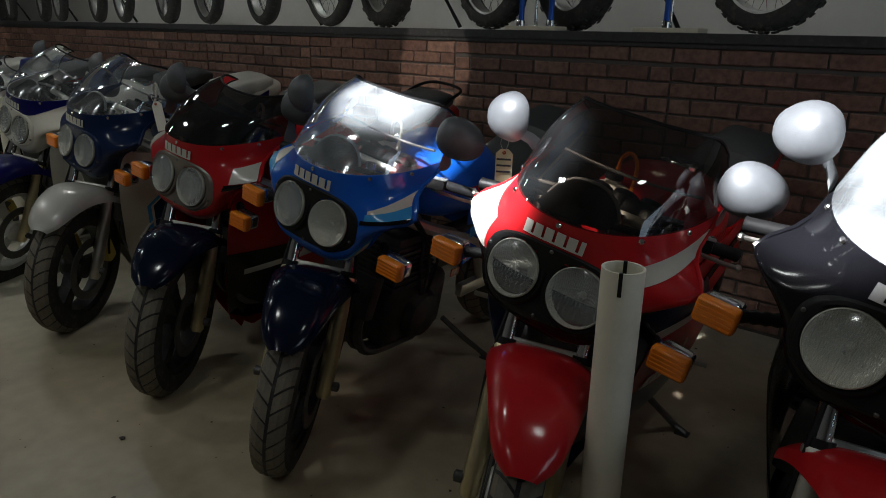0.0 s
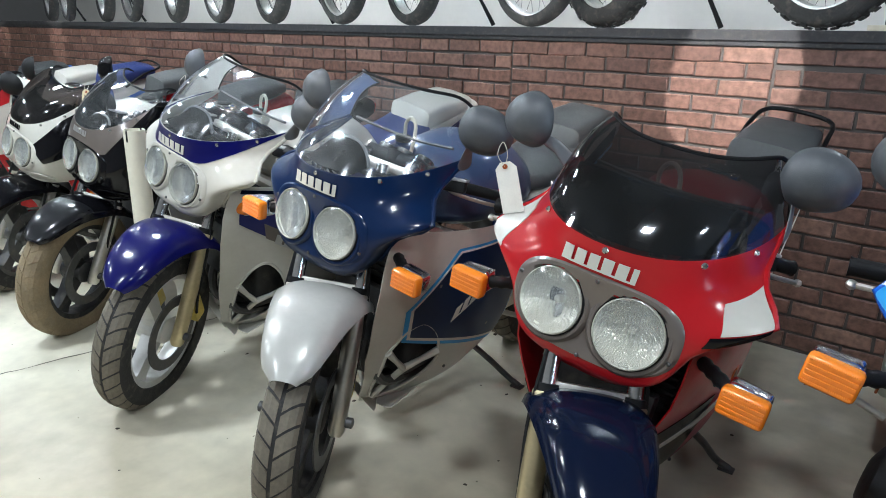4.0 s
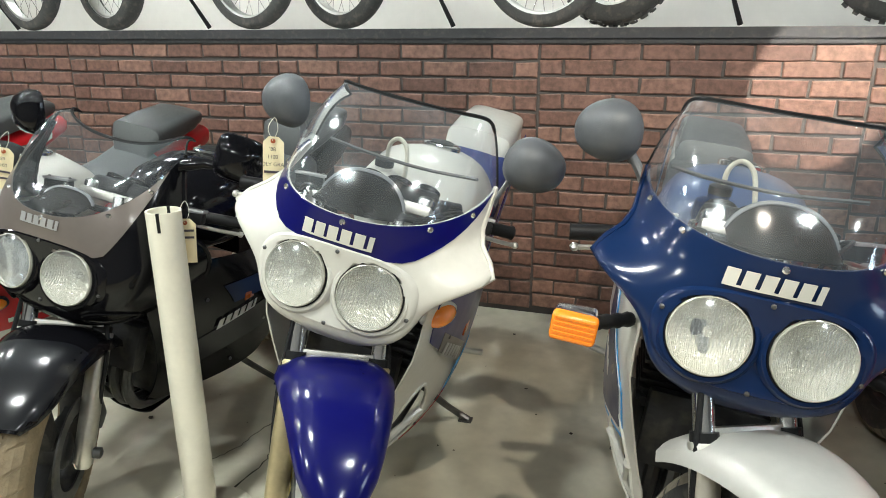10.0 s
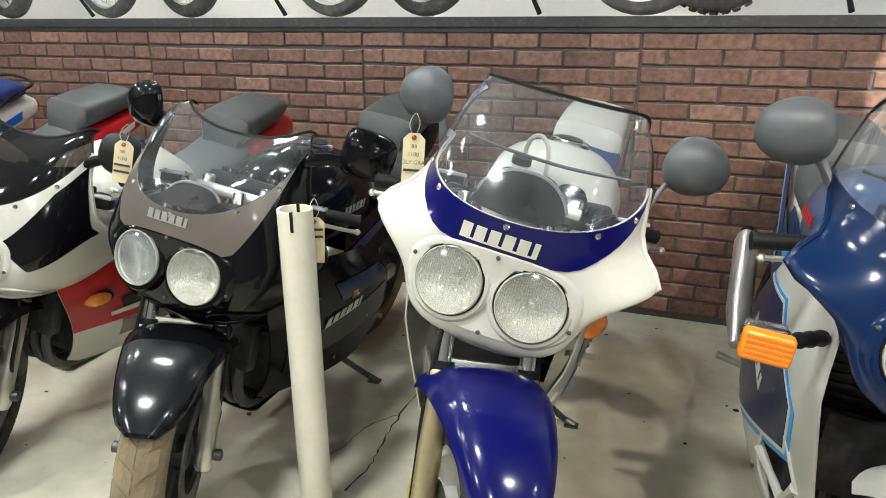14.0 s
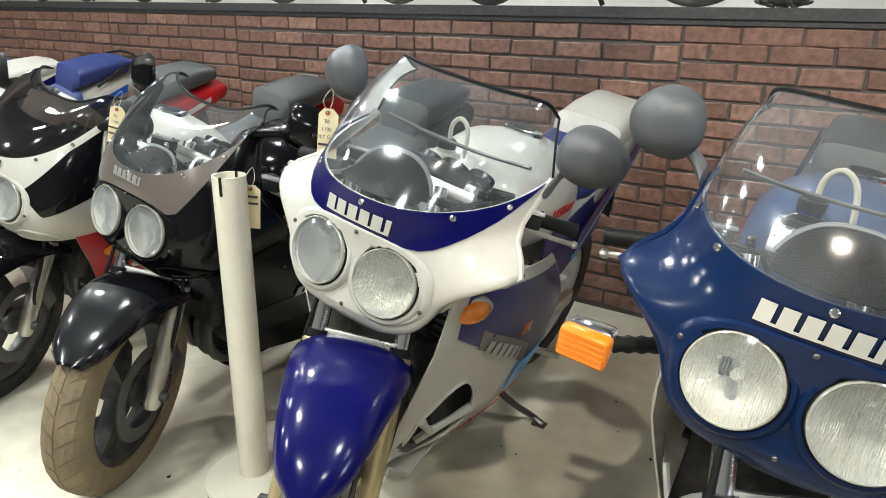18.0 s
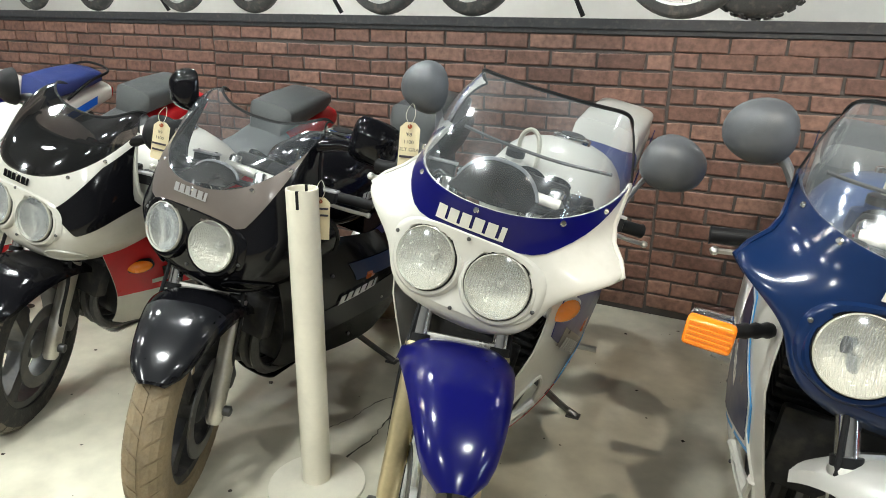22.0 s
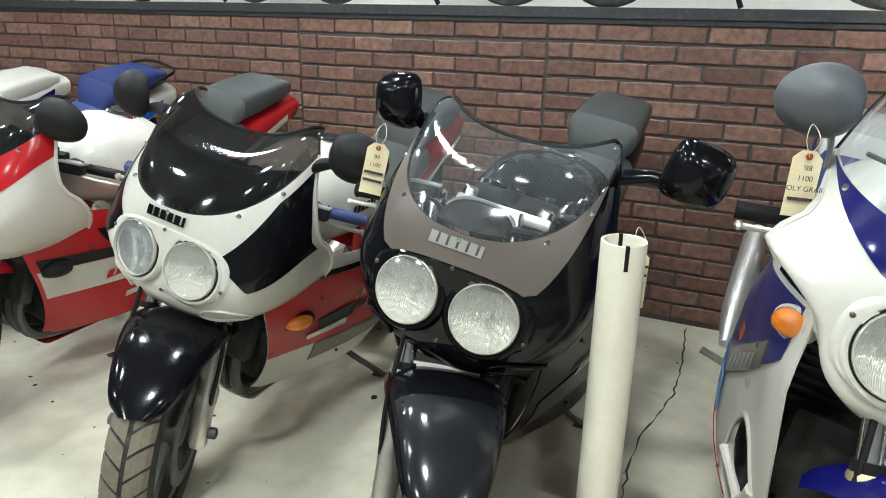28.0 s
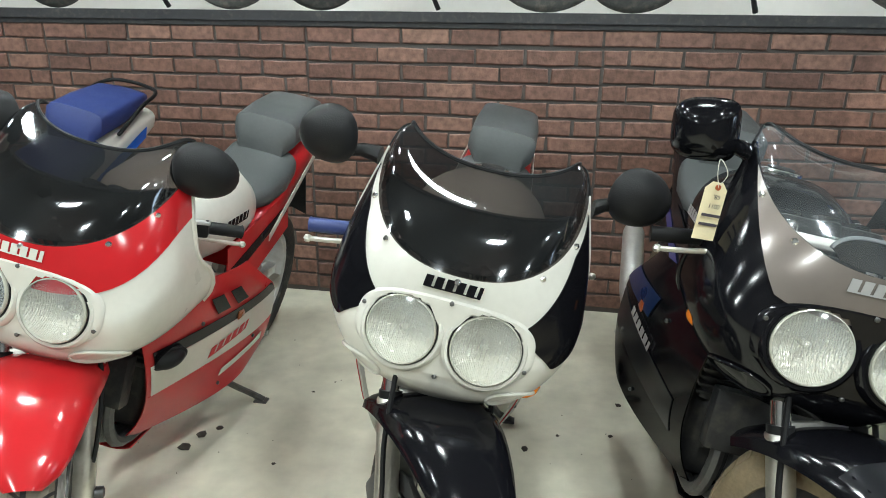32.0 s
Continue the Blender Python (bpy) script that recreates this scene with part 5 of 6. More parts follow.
STYLES["J"] = dict(back=0.25, wrap=0.10, late=True, wide=1.14, body=WHITE, second=BLUE, third=SKY, fender=BLUE, screen=SCREEN, surround=WHITE, side=WHITE, tank=WHITE, tail=WHITE, seat=BLUE_VINYL, indicator="pod", pod_base=BLACK, hole=False, top=1.14, flip=0.05, rail=True, hose=False, mark=BLUE, side_mark=BLUE,
                   bands=[("blue brow", -1.0, 1.0, lambda u: 0.66 + 0.2 * abs(u), C1(1.0), BLUE)], side_bands=[("blue flank", 0.1, 0.98, lambda s: 0.4, lambda s: 0.8, BLUE)], tail_bands=[("blue stripe", 0.9, 1.5, 0.0, 0.05, BLUE)])
ROW = [
    ("A", -0.08, 1.34, 0.84, 11.5, 0, "black motorcycle with a clear screen and red mudguard"),
    ("B", -0.808, 1.343, 0.819, 11.5, 2, "red, white and navy motorcycle with a smoked screen"),
    ("C", -1.69, 1.345, 0.828, 11.5, 3, "bright blue and white motorcycle with a clear screen"),
    ("D", -2.468, 1.335, 0.82, 9.5, 4, "red motorcycle with a dark screen and navy mudguard"),
    ("E", -3.346, 1.336, 0.851, 8.5, 2, "navy and white motorcycle with a pearl white mudguard"),
    ("F", -4.206, 1.371, 0.862, 13, 2, "white and royal blue motorcycle with a tall clear screen"),
    ("G", -5.087, 1.422, 0.796, 10.5, 0.5, "black and graphite motorcycle with a dusty front tyre"),
    ("H", -5.872, 1.416, 0.765, 12, 1.5, "white, red and black motorcycle with a smoked screen"),
    ("I", -6.82, 1.39, 0.79, 12, 0, "red and white motorcycle with a red mudguard"),
    ("J", -7.65, 1.40, 0.80, 13, 0, "white and blue motorcycle with a blue seat"),
    ("F", -8.5, 1.40, 0.80, 13, 0, "white and blue motorcycle at the far end of the row"),
    ("C", -9.35, 1.40, 0.80, 13, 0, "blue motorcycle at the far end of the row"),
]
STEER = {"F": 26, "G": 25, "H": 26, "E": 32, "D": 32, "C": 32, "I": 31}
for key, lx, ly, lz, lean, turn, label in ROW:
    motorcycle((lx - lz * math.tan(radians(lean)), ly), lz, lean, turn, STYLES[key], label, STEER.get(key, 27))


def post(at, height):
    """An ivory plastic pipe set in a round white foot, with slots sawn in its top."""
    root = thing("display_post", Matrix.Translation((*at, 0)), "ivory plastic pipe post on a round white base", "post", "display posts")
    part("base", lathe([(0.0, 0), (0.15, 0), (0.15, 0.01), (0.13, 0.018), (0.06, 0.03), (0.0, 0.031)], 32), PVC, root)
    bm = lathe([(0.0445, 0.02), (0.0445, height), (0.039, height), (0.039, 0.1)], 32)
    part("pipe", bm, PVC, root)
    for a in (20, 200):
        part("slot", block((0.008, 0.008, 0.05), Matrix.Rotation(radians(a), 4, "Z") @ Matrix.Translation((0, -0.0417, height - 0.024)), 0.0), BLACK, root)
    return root


post((-0.565, 1.25), 0.94)
post((-4.755, 1.526), 0.955)


# ---------------------------------------------------------------- trail machines on the shelf
TRAIL_TYRE = mat("grey_knobbly_rubber", (0.05, 0.05, 0.048), 0.8, vary=0.3, scale=12, bump=0.5, bump_scale=80, dirt=0.3)
DULL = mat("dull_aluminium", (0.55, 0.55, 0.53), 0.4, 0.9, vary=0.12, dirt=0.15)
CREAM = mat("cream_board", (0.66, 0.60, 0.47), 0.6, vary=0.1, dirt=0.15)
BLUE_ALLOY = mat("blue_anodised_tube", (0.02, 0.10, 0.45), 0.3, 0.4, vary=0.1)


def knob_mesh(radius, width, rows=34):
    bm = bmesh.new()
    for k in range(rows):
        a = 2 * math.pi * k / rows
        for x, w in (((-0.30, 0.2), (0.30, 0.2)) if k % 2 else ((0.0, 0.26), (-0.72, 0.2), (0.72, 0.2))):
            r = radius * (1 - 0.10 * abs(x) ** 2.4) - 0.004
            m = Matrix.Rotation(a, 4, "X") @ Matrix.Translation((x * width / 2, 0, r)) @ Matrix.Rotation(x * 0.9, 4, "Y")
            block((w * width / 2 * 1.6, 0.024, 0.009), m, 0.0, bm=bm)
    return bm


def trail_motorcycle(front, rear, r_front, r_rear, fat, colour, label):
    """An off-road machine on the shelf, side stand down; front and rear: where its wheels stand."""
    f, r = Vector((*front, 0)), Vector((*rear, 0))
    base = (r - f).length
    ang = math.atan2(r.y - f.y, r.x - f.x)
    root = thing("trail_motorcycle", Matrix.Translation((f.x, f.y, LEDGE + 0.004)) @ Matrix.Rotation(ang, 4, "Z"), label, "motorcycle", "trail motorcycles on the shelf")
    spin = Matrix.Rotation(radians(90), 4, "Z")  # wheels turn about the machine's own cross axis
    for name, x, rad, wid in (("front_wheel", 0.0, r_front, fat * 0.8), ("rear_wheel", base, r_rear, fat)):
        m = Matrix.Translation((x, 0, rad)) @ spin
        rr = rad - wid * 0.62
        ax = m @ Matrix.Rotation(radians(90), 4, "Y")
        wheel = part(name, lathe([(rr - 0.012, -wid * 0.3), (rr + 0.004, -wid * 0.33), (rr + 0.004, -wid * 0.24), (rr - 0.008, 0), (rr + 0.004, wid * 0.24), (rr + 0.004, wid * 0.33), (rr - 0.012, wid * 0.3), (rr - 0.016, 0), (rr - 0.012, -wid * 0.3)], 40, ax), DULL, root)
        prof = [(rr + (rad - 0.012 - rr) * (1 - abs(a) ** 2.4) ** 0.55 + (0.012 if fat < 0.15 else 0) * (1 - abs(a)) if abs(a) < 1 else rr, wid / 2 * math.sin(a * math.pi / 2)) for a in np.linspace(-1, 1, 13)]
        part("tyre", lathe([(rr, -wid * 0.3)] + prof + [(rr, wid * 0.3), (rr, -wid * 0.3)], 44, ax), TRAIL_TYRE, wheel)
        if fat > 0.15:
            knobs = knob_mesh(rad, wid)
            bmesh.ops.transform(knobs, matrix=m, verts=knobs.verts)
            tagged(part("knobbly_tread", knobs, TRAIL_TYRE, wheel, smooth=False), kind="stuff")
        part("hub", lathe([(0.03, -0.05), (0.06, -0.045), (0.05, 0), (0.06, 0.045), (0.03, 0.05)], 18, ax), DULL, wheel)
        wires = bmesh.new()
        for j in range(32):
            a, s = 2 * math.pi * j / 32, 1 if j % 2 else -1
            b = a + s * 0.22
            tube([m @ Vector((s * 0.04, 0.055 * math.cos(a), 0.055 * math.sin(a))), m @ Vector((0, rr * math.cos(b), rr * math.sin(b)))], 0.0016, 4, wires)
        part("spokes", wires, CHROME, wheel)
    for side in (-1, 1):
        part("fork_leg", tube([(0, side * 0.085, r_front - 0.03), (0.10, side * 0.085, r_front + 0.28), (0.26, side * 0.085, r_front + 0.62)], [0.024, 0.024, 0.018], 10), DULL, root)
        part("swingarm", tube([(base, side * 0.08, r_rear), (base - 0.45, side * 0.10, r_rear + 0.05)], 0.018, 8), STEEL, root)
        part("frame_tube", tube(smooth_line([(0.26, side * 0.03, 0.88), (0.42, side * 0.10, 0.42), (0.75, side * 0.12, 0.36), (base - 0.30, side * 0.12, 0.72), (0.5, side * 0.08, 0.82)]), 0.014, 8), STEEL, root)
        part("handlebar", tube(smooth_line([(0.26, 0, 0.98), (0.28, side * 0.15, 1.08), (0.34, side * 0.38, 1.08)]), 0.011, 8), BLACK, root)
    part("engine", block((0.30, 0.22, 0.32), Matrix.Translation((0.62, 0, 0.50)), 0.05, 3), ENGINE, root)
    part("fuel_tank", loft([[Vector((x, p.x, p.z)) for p in ring(0, zc, w, h, 2.4)] for x, zc, w, h in ((0.28, 0.86, 0.05, 0.05), (0.36, 0.87, 0.11, 0.10), (0.5, 0.86, 0.13, 0.11), (0.64, 0.82, 0.10, 0.07))]), colour, root)
    part("seat", loft([[Vector((x, p.x, p.z)) for p in ring(0, zc, w, h, 3)] for x, zc, w, h in ((0.62, 0.84, 0.07, 0.03), (0.75, 0.85, 0.10, 0.05), (1.2, 0.88, 0.11, 0.05), (1.32, 0.89, 0.08, 0.03))]), BLACK, root)
    part("front_mudguard", sheet(lambda u, v: Vector((-0.25 + 0.75 * v, 0.07 * u, r_front * 2 + 0.10 - 0.10 * abs(v - 0.5) - 0.02 * u * u)), np.linspace(-1, 1, 7), np.linspace(0, 1, 9), 0.004), colour, root)
    part("rear_mudguard", sheet(lambda u, v: Vector((base - 0.15 + 0.45 * v, 0.07 * u, r_rear * 2 + 0.16 + 0.06 * v - 0.02 * u * u)), np.linspace(-1, 1, 7), np.linspace(0, 1, 9), 0.004), colour, root)
    part("exhaust", tube(smooth_line([(0.5, -0.1, 0.45), (0.40, -0.13, 0.50), (0.7, -0.16, 0.55), (base - 0.05, -0.16, 0.72)]), [0.02] * 8 + [0.035] * 8, 8), STEEL, root)
    part("side_stand", tube([(0.74, -0.10, 0.32), (0.70, -0.20, 0.15), (0.66, -0.27, 0.012)], [0.011, 0.011, 0.014], 8), BLACK, root)
    part("rear_shock", tube([(base - 0.12, 0.1, r_rear + 0.05), (base - 0.22, 0.1, 0.72)], 0.022, 8), BLACK, root)
    return root


for x, rf, rr_, fat, colour, words in (
    (-10.35, 0.33, 0.30, 0.11, WHITE, "white trail motorcycle with spoked wheels on the shelf"),
    (-8.85, 0.33, 0.30, 0.11, RED, "red trail motorcycle with spoked wheels on the shelf"),
    (-7.32, 0.33, 0.30, 0.11, WHITE, "white trail motorcycle with spoked wheels on the shelf"),
    (-5.76, 0.33, 0.30, 0.12, BLUE, "blue trail motorcycle with pale rims on the shelf"),
    (-4.15, 0.34, 0.30, 0.12, WHITE, "white trail motorcycle with pale rims on the shelf"),
    (-2.65, 0.31, 0.29, 0.17, BLUE, "trail motorcycle with fat knobbly tyres on the shelf"),
    (-1.05, 0.31, 0.29, 0.18, RED, "trail motorcycle with fat knobbly tyres on the shelf"),
):
    trail_motorcycle((x, 3.60), (x - 1.19, 3.88), rf, rr_, fat, colour, words)


def shelf_stand(x, y, legs):
    """A cream board with blue tubes bolted upright on it."""
    root = thing("display_stand", Matrix.Translation((x, y, LEDGE + 0.004)), "blue tubes bolted upright on a cream board", "stand", "stands on the shelf")
    part("board", block((0.34, 0.13, 0.022), Matrix.Translation((0, 0, 0.011)), 0.003), CREAM, root)
    for lx in legs:
        leg = part("leg", tube([(lx, 0, 0.022), (lx, 0.01, 0.62)], 0.016, 14), BLUE_ALLOY, root)
        part("bolt", lathe([(0.011, 0.0), (0.011, 0.03), (0.007, 0.036)], 8, Matrix.Translation((lx, -0.028, 0.022))), CHROME, leg)
        part("collar", lathe([(0.022, 0.022), (0.022, 0.05), (0.017, 0.055)], 14, Matrix.Translation((lx, 0, 0))), CHROME, leg)
    part("spindle", lathe([(0.014, 0.022), (0.008, 0.06), (0.008, 0.2), (0.012, 0.22)], 12), CHROME, root)
    return root


shelf_stand(-2.28, 3.52, (-0.10, 0.10))
shelf_stand(-1.48, 3.52, (-0.02,))


# ---------------------------------------------------------------- small things
def text_line(words, size, m, parent, material):
    data = bpy.data.curves.new("writing", "FONT")
    data.body, data.size, data.extrude, data.align_x = words, size, 0.0002, "CENTER"
    data.materials.append(material)
    ob = new("writing", data)
    ob.parent = parent
    ob.matrix_local = m
    return ob


def paper_tag(at, turn, tilt, material, lines, label):
    """A card tag on a loop of string; lines: what is written on it, from the top."""
    root = thing("paper_tag", Matrix.Translation(at) @ Matrix.Rotation(radians(turn), 4, "Z") @ Matrix.Rotation(radians(tilt), 4, "Y"), label, "tag", "paper tags")
    w, h = 0.026, 0.06
    outline = [(-w, -h), (w, -h), (w, h - 0.014), (w - 0.014, h), (-w + 0.014, h), (-w, h - 0.014)]
    bm = bmesh.new()
    rows = [[bm.verts.new((x, 0.004 * math.sin(z * 30) + d, z)) for x, z in outline] for d in (0.0, 0.0008)]
    bm.faces.new(rows[0])
    bm.faces.new(list(reversed(rows[1])))
    for i in range(6):
        bm.faces.new((rows[0][i], rows[1][i], rows[1][(i + 1) % 6], rows[0][(i + 1) % 6]))
    bmesh.ops.recalc_face_normals(bm, faces=bm.faces)
    part("card", bm, material, root, smooth=False)
    part("eyelet", lathe([(0.003, -0.001), (0.006, -0.001), (0.006, 0.002), (0.003, 0.002)], 12, Matrix.Translation((0, 0, h - 0.010)) @ Matrix.Rotation(radians(90), 4, "X")), DARK_AMBER, root)
    part("string", tube(smooth_line([(0, -0.002, h - 0.010), (-0.012, 0.0, h + 0.02), (0.0, 0.02, h + 0.045), (0.012, 0.0, h + 0.02), (0, 0.002, h - 0.010)]), 0.0008, 5), HOSE, root)
    face = Matrix.Rotation(radians(90), 4, "X")
    for i, words in enumerate(lines):
        z = h - 0.034 - i * 0.019
        if words:
            text_line(words, 0.0135, Matrix.Translation((0, -0.0062, z)) @ face, root, INK)
        else:
            part("writing_bar", block((0.044, 0.0006, 0.006), Matrix.Translation((0, -0.0056, z + 0.004)), 0.0), INK, root)
    return root


paper_tag((-4.465, 1.60, 1.085), 18, 4, CARD, ("'88", "1100", "HOLY GRAIL", ""), "manila card tag tied to a mirror stem, handwritten")
paper_tag((-5.35, 1.59, 1.02), 22, 12, CARD, ("'89", "1100", "", ""), "manila card tag tied to a mirror stem, handwritten")
paper_tag((-4.735, 1.575, 0.86), 30, 3, CARD, ("", ""), "manila card tag hanging beside the plastic post")
paper_tag((-2.755, 1.45, 1.03), 20, -14, WHITE_CARD, (), "blank white card tag tied to a mirror stem")
paper_tag((-1.20, 1.72, 0.99), 30, 0, CARD, ("", "", ""), "manila card tag hanging from a handlebar")


def strip(name, line, half, z, material, label, category):
    """A narrow ragged line on the floor."""
    rnd_ = random.Random(len(line) * 7)
    pts = smooth_line([Vector((x, y, 0)) for x, y in line], 9)
    bm = bmesh.new()
    rows = []
    for i, p in enumerate(pts):
        d = (pts[min(i + 1, len(pts) - 1)] - pts[max(i - 1, 0)]).normalized()
        n = Vector((-d.y, d.x, 0))
        off, w = rnd_.uniform(-0.006, 0.006), half * rnd_.uniform(0.35, 1.2) * (0.2 if i in (0, len(pts) - 1) else 1)
        rows.append([bm.verts.new(p + n * (off + k * w) + Vector((0, 0, z))) for k in (-1, 1)])
    for a, b in zip(rows, rows[1:]):
        bm.faces.new((a[0], a[1], b[1], b[0]))
    bmesh.ops.recalc_face_normals(bm, faces=bm.faces)
    for f in bm.faces:
        if f.normal.z < 0:
            f.normal_flip()
    return tagged(part(name, bm, material, None, smooth=False), label, category, kind="structure")


CRACK = mat("crack_dirt", (0.06, 0.055, 0.045), 0.9, vary=0.3, scale=40)
strip("floor_crack", [(-4.73, 3.36), (-4.70, 2.95), (-4.71, 2.65), (-4.77, 2.35), (-4.76, 2.0), (-4.74, 1.8), (-4.78, 1.45), (-4.84, 1.05), (-4.91, 0.66), (-4.95, 0.2), (-4.9, -0.5)], 0.0035, 0.0015, CRACK, "dark jagged crack in the concrete", "crack")
strip("floor_crack_fork", [(-4.77, 2.15), (-4.85, 2.02), (-4.88, 1.86), (-4.96, 1.75)], 0.0022, 0.0015, CRACK, "thin side crack in the concrete", "crack")
strip("floor_crack_far", [(-1.6, 0.5), (-2.3, 0.42), (-2.9, 0.55), (-3.4, 0.45)], 0.0018, 0.0015, CRACK, "hairline crack in the concrete", "crack")
crumb = random.Random(11)
CRUMB = mat("dark_crumbs", (0.05, 0.04, 0.03), 0.9, vary=0.3, scale=60)
for cx, cy, size in ((-6.82, 2.05, 0.022), (-6.84, 1.97, 0.026), (-6.78, 2.10, 0.015), (-5.71, 2.17, 0.014), (-5.38, 2.51, 0.012), (-5.42, 2.30, 0.010), (-5.30, 1.95, 0.011), (-3.15, 2.3, 0.012), (-3.6, 2.6, 0.011), (-2.2, 0.9, 0.012)):
    bm = bmesh.new()
    bmesh.ops.create_icosphere(bm, subdivisions=1, radius=size)
    for v in bm.verts:
        v.co = Vector((v.co.x * crumb.uniform(0.6, 1.3), v.co.y * crumb.uniform(0.6, 1.2), max(-size * 0.3, v.co.z * crumb.uniform(0.3, 0.5))))
    low = min(v.co.z for v in bm.verts)
    for v in bm.verts:
        v.co += Vector((cx, cy, -low))
    tagged(part("dirt_crumb", bm, CRUMB, None, smooth=False), "dark crumb of dried mud lying on the concrete", "dirt", "dirt crumbs")

speck = bmesh.new()
for _ in range(420):
    x, y = crumb.uniform(-8.5, -0.5), crumb.uniform(-0.2, 3.3)
    r, n = crumb.choice((0.002, 0.003, 0.003, 0.005, 0.008)), crumb.randint(4, 6)
    turn = crumb.uniform(0, 6.3)
    speck.faces.new([speck.verts.new((x + r * crumb.uniform(0.5, 1.4) * math.cos(turn + 2 * math.pi * k / n), y + r * crumb.uniform(0.5, 1.4) * math.sin(turn + 2 * math.pi * k / n), 0.0022)) for k in range(n)])
tagged(part("floor_grit", speck, CRUMB, None, smooth=False), "fine dark grit scattered over the concrete", "grit", kind="stuff")
strip("floor_crack_front", [(-5.6, 0.95), (-5.9, 0.75), (-6.35, 0.72), (-6.8, 0.5), (-7.4, 0.42)], 0.0022, 0.0015, CRACK, "hairline crack in the concrete", "crack")

# bricks last
BRICK = bpy.data.materials.new("brick")
BRICK.use_nodes = True
nt = BRICK.node_tree
info = nt.nodes.new("ShaderNodeObjectInfo")
geo = nt.nodes.new("ShaderNodeNewGeometry")
ramp = nt.nodes.new("ShaderNodeValToRGB")
for pos, col in ((0.0, (0.119, 0.061, 0.046, 1)), (0.35, (0.150, 0.077, 0.055, 1)), (0.7, (0.175, 0.092, 0.069, 1)), (0.95, (0.214, 0.118, 0.086, 1)), (1.0, (0.238, 0.136, 0.100, 1))):
    e = ramp.color_ramp.elements.new(pos) if pos not in (0.0, 1.0) else ramp.color_ramp.elements[0 if pos == 0.0 else -1]
    e.color = col
addn = nt.nodes.new("ShaderNodeMath")
addn.operation = "FRACT"
s2 = nt.nodes.new("ShaderNodeMath")
s2.operation = "ADD"
nt.links.new(info.outputs["Random"], s2.inputs[0])
nt.links.new(geo.outputs["Random Per Island"], s2.inputs[1])
nt.links.new(s2.outputs[0], addn.inputs[0])
nt.links.new(addn.outputs[0], ramp.inputs[0])
co = nt.nodes.new("ShaderNodeNewGeometry").outputs["Position"]
mx = nt.nodes.new("ShaderNodeMix")
mx.data_type, mx.blend_type = "RGBA", "MULTIPLY"
mr = nt.nodes.new("ShaderNodeMapRange")
mr.inputs[1].default_value, mr.inputs[2].default_value, mr.inputs[3].default_value, mr.inputs[4].default_value = 0.3, 0.7, 0.62, 1.24
nt.links.new(noise_mix(nt, 38, 9, co), mr.inputs[0])
nt.links.new(ramp.outputs[0], mx.inputs["A"])
nt.links.new(mr.outputs[0], mx.inputs["B"])
mx.inputs["Factor"].default_value = 1
nt.links.new(mx.outputs["Result"], nt.nodes["Principled BSDF"].inputs["Base Color"])
nt.nodes["Principled BSDF"].inputs["Roughness"].default_value = 0.55
bp = nt.nodes.new("ShaderNodeBump")
bp.inputs["Strength"].default_value, bp.inputs["Distance"].default_value = 0.6, 0.003
nt.links.new(noise_mix(nt, 90, 6, co), bp.inputs["Height"])
nt.links.new(bp.outputs[0], nt.nodes["Principled BSDF"].inputs["Normal"])

PANEL, COURSE, JOINT = 1.368, 0.0772, 0.0125
BRICK_W = PANEL / 6
SEAM = -6.86


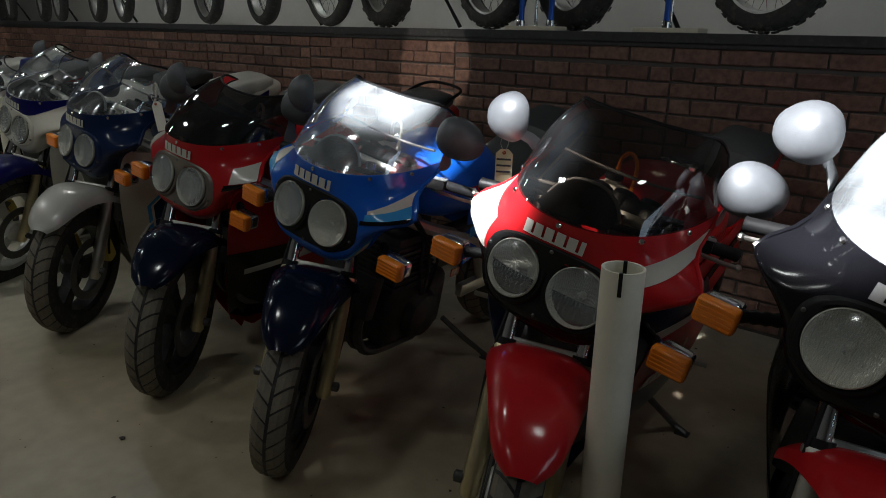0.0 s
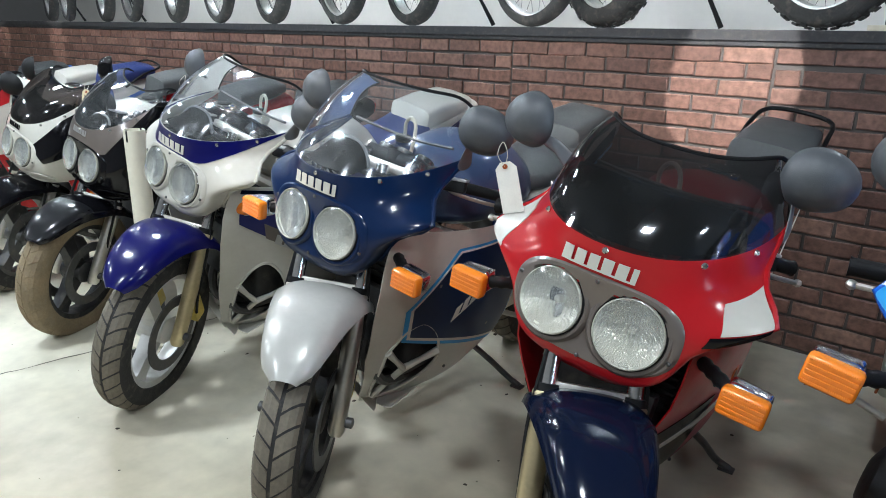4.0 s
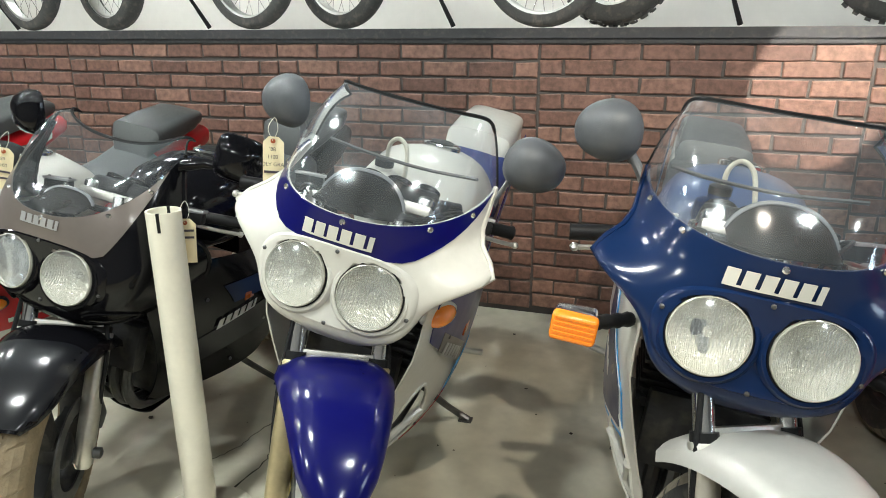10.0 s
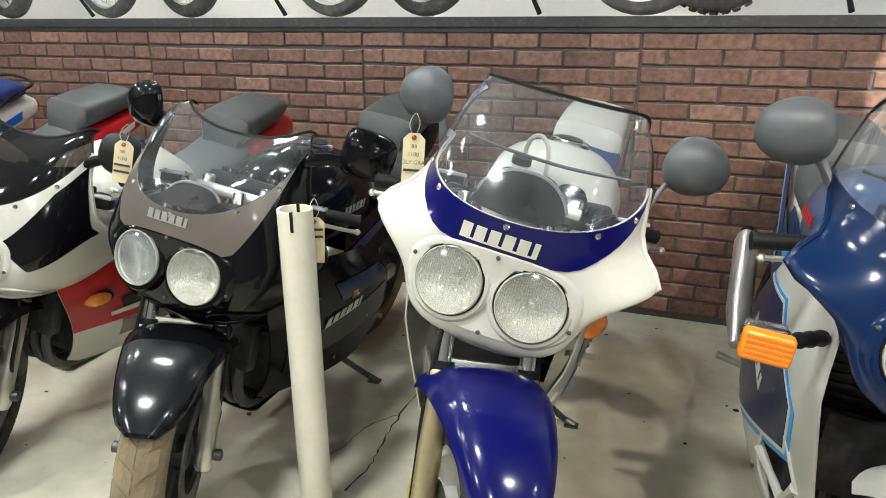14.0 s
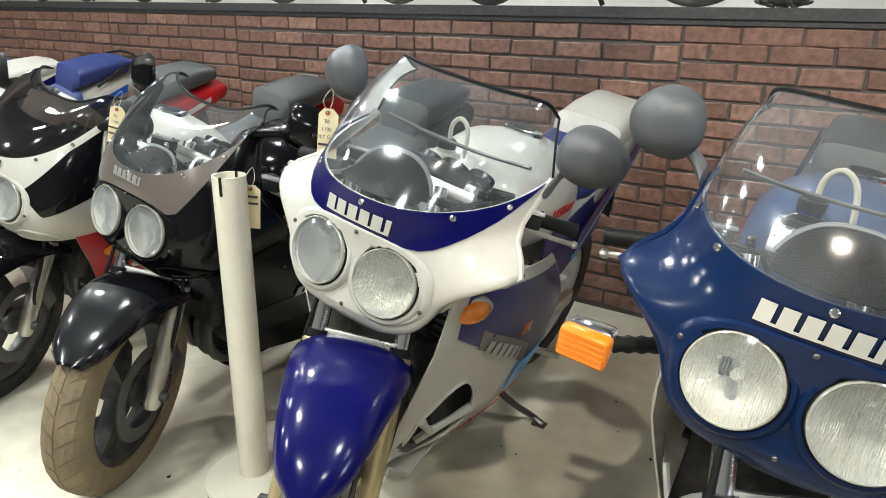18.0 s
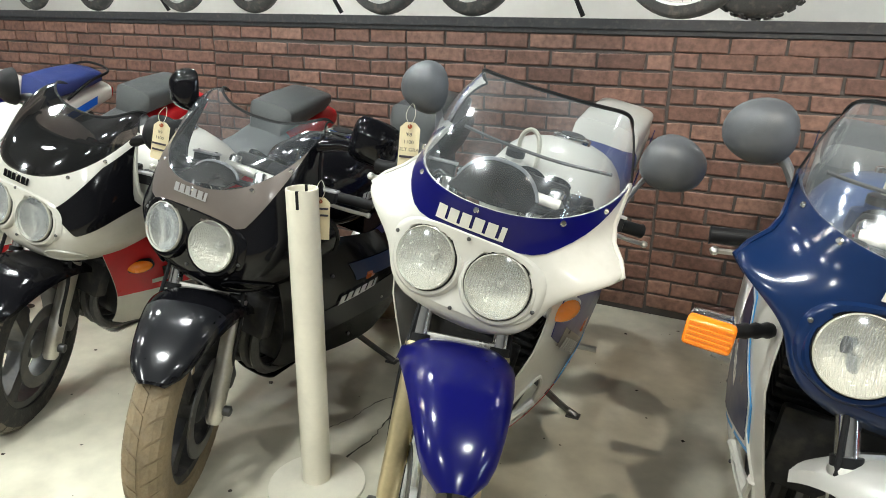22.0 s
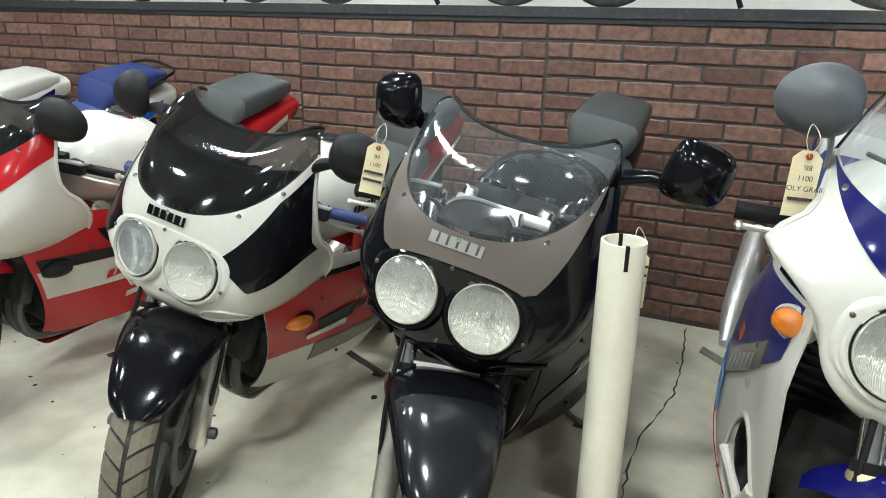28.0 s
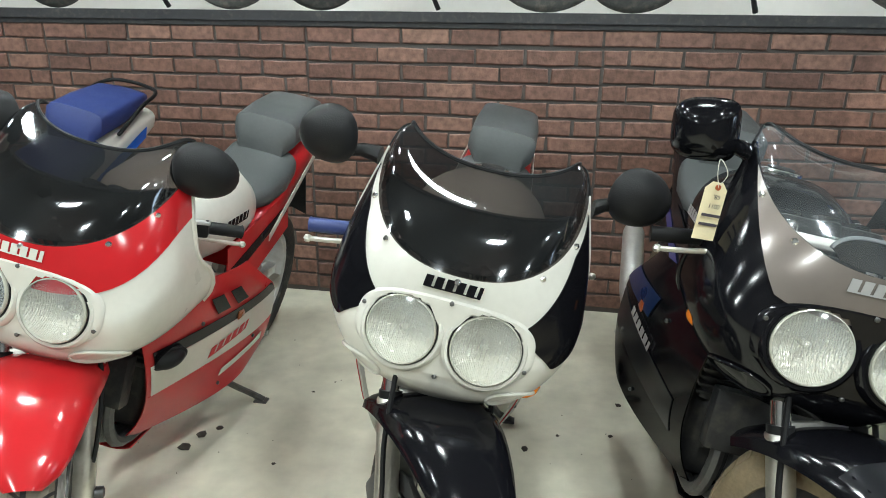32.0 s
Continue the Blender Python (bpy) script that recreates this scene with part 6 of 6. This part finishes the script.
def brick_mesh(w, seed):
    rnd = random.Random(seed)
    bm = bmesh.new()
    h, d = COURSE - JOINT, 0.007
    j = lambda s=0.0032: rnd.uniform(-s, s)
    back = [(-w / 2 + j(), 0.0, -h / 2 + j()), (0, 0.0, -h / 2 + j()), (w / 2 + j(), 0.0, -h / 2 + j()), (w / 2 + j(), 0.0, h / 2 + j()), (0, 0.0, h / 2 + j()), (-w / 2 + j(), 0.0, h / 2 + j())]
    a = [bm.verts.new(p) for p in back]
    b = [bm.verts.new((x, -d, z)) for x, y, z in back]
    c = [bm.verts.new((x * (1 - 0.005 / w * 2), -d - 0.003, z * 0.86)) for x, y, z in back]
    for p, q in ((a, b), (b, c)):
        for i in range(6):
            bm.faces.new((p[i], p[(i + 1) % 6], q[(i + 1) % 6], q[i]))
    bm.faces.new((c[0], c[1], c[4], c[5]))
    bm.faces.new((c[1], c[2], c[3], c[4]))
    bmesh.ops.recalc_face_normals(bm, faces=bm.faces)
    me = bpy.data.meshes.new("brick")
    for f in bm.faces:
        f.smooth = False
    bm.to_mesh(me)
    bm.free()
    me.materials.append(BRICK)
    return me


full = [brick_mesh(BRICK_W - JOINT, s) for s in range(7)]
half = [brick_mesh(BRICK_W / 2 - JOINT, 20 + s) for s in range(4)]
rnd = random.Random(5)
near, rest = 0, bmesh.new()
FACE = WALL_Y + 0.003
rows_n = int((LEDGE - 0.06) / COURSE)
for p in range(-7, 8):
    x_start = SEAM + p * PANEL
    dz = rnd.uniform(-0.012, 0.012)
    if x_start > X1 - 1.4 or x_start < X0:
        continue
    for r in range(rows_n):
        z = LEDGE - 0.065 - COURSE * (r + 0.5) + dz * (r > 0)
        if z < 0.03:
            continue
        cells = [(k + 0.5, full) for k in range(6)] if r % 2 == 0 else [(0.25, half)] + [(k + 1.0, full) for k in range(5)] + [(5.75, half)]
        for f, kinds in cells:
            x = x_start + f * BRICK_W
            me = rnd.choice(kinds)
            if -7.2 < x < -1.6 and r < 9 and near < 300:
                ob = new("brick", me)
                ob.location = (x, FACE, z)
                ob.parent = wall
                near += 1
            else:
                n0 = len(rest.verts)
                rest.from_mesh(me)
                rest.verts.ensure_lookup_table()
                for v in rest.verts[n0:]:
                    v.co += Vector((x, FACE, z))
me = bpy.data.meshes.new("brick_field")
rest.to_mesh(me)
rest.free()
me.materials.append(BRICK)
field = new("brick_field", me)
field.parent = wall
tagged(field, kind="stuff")
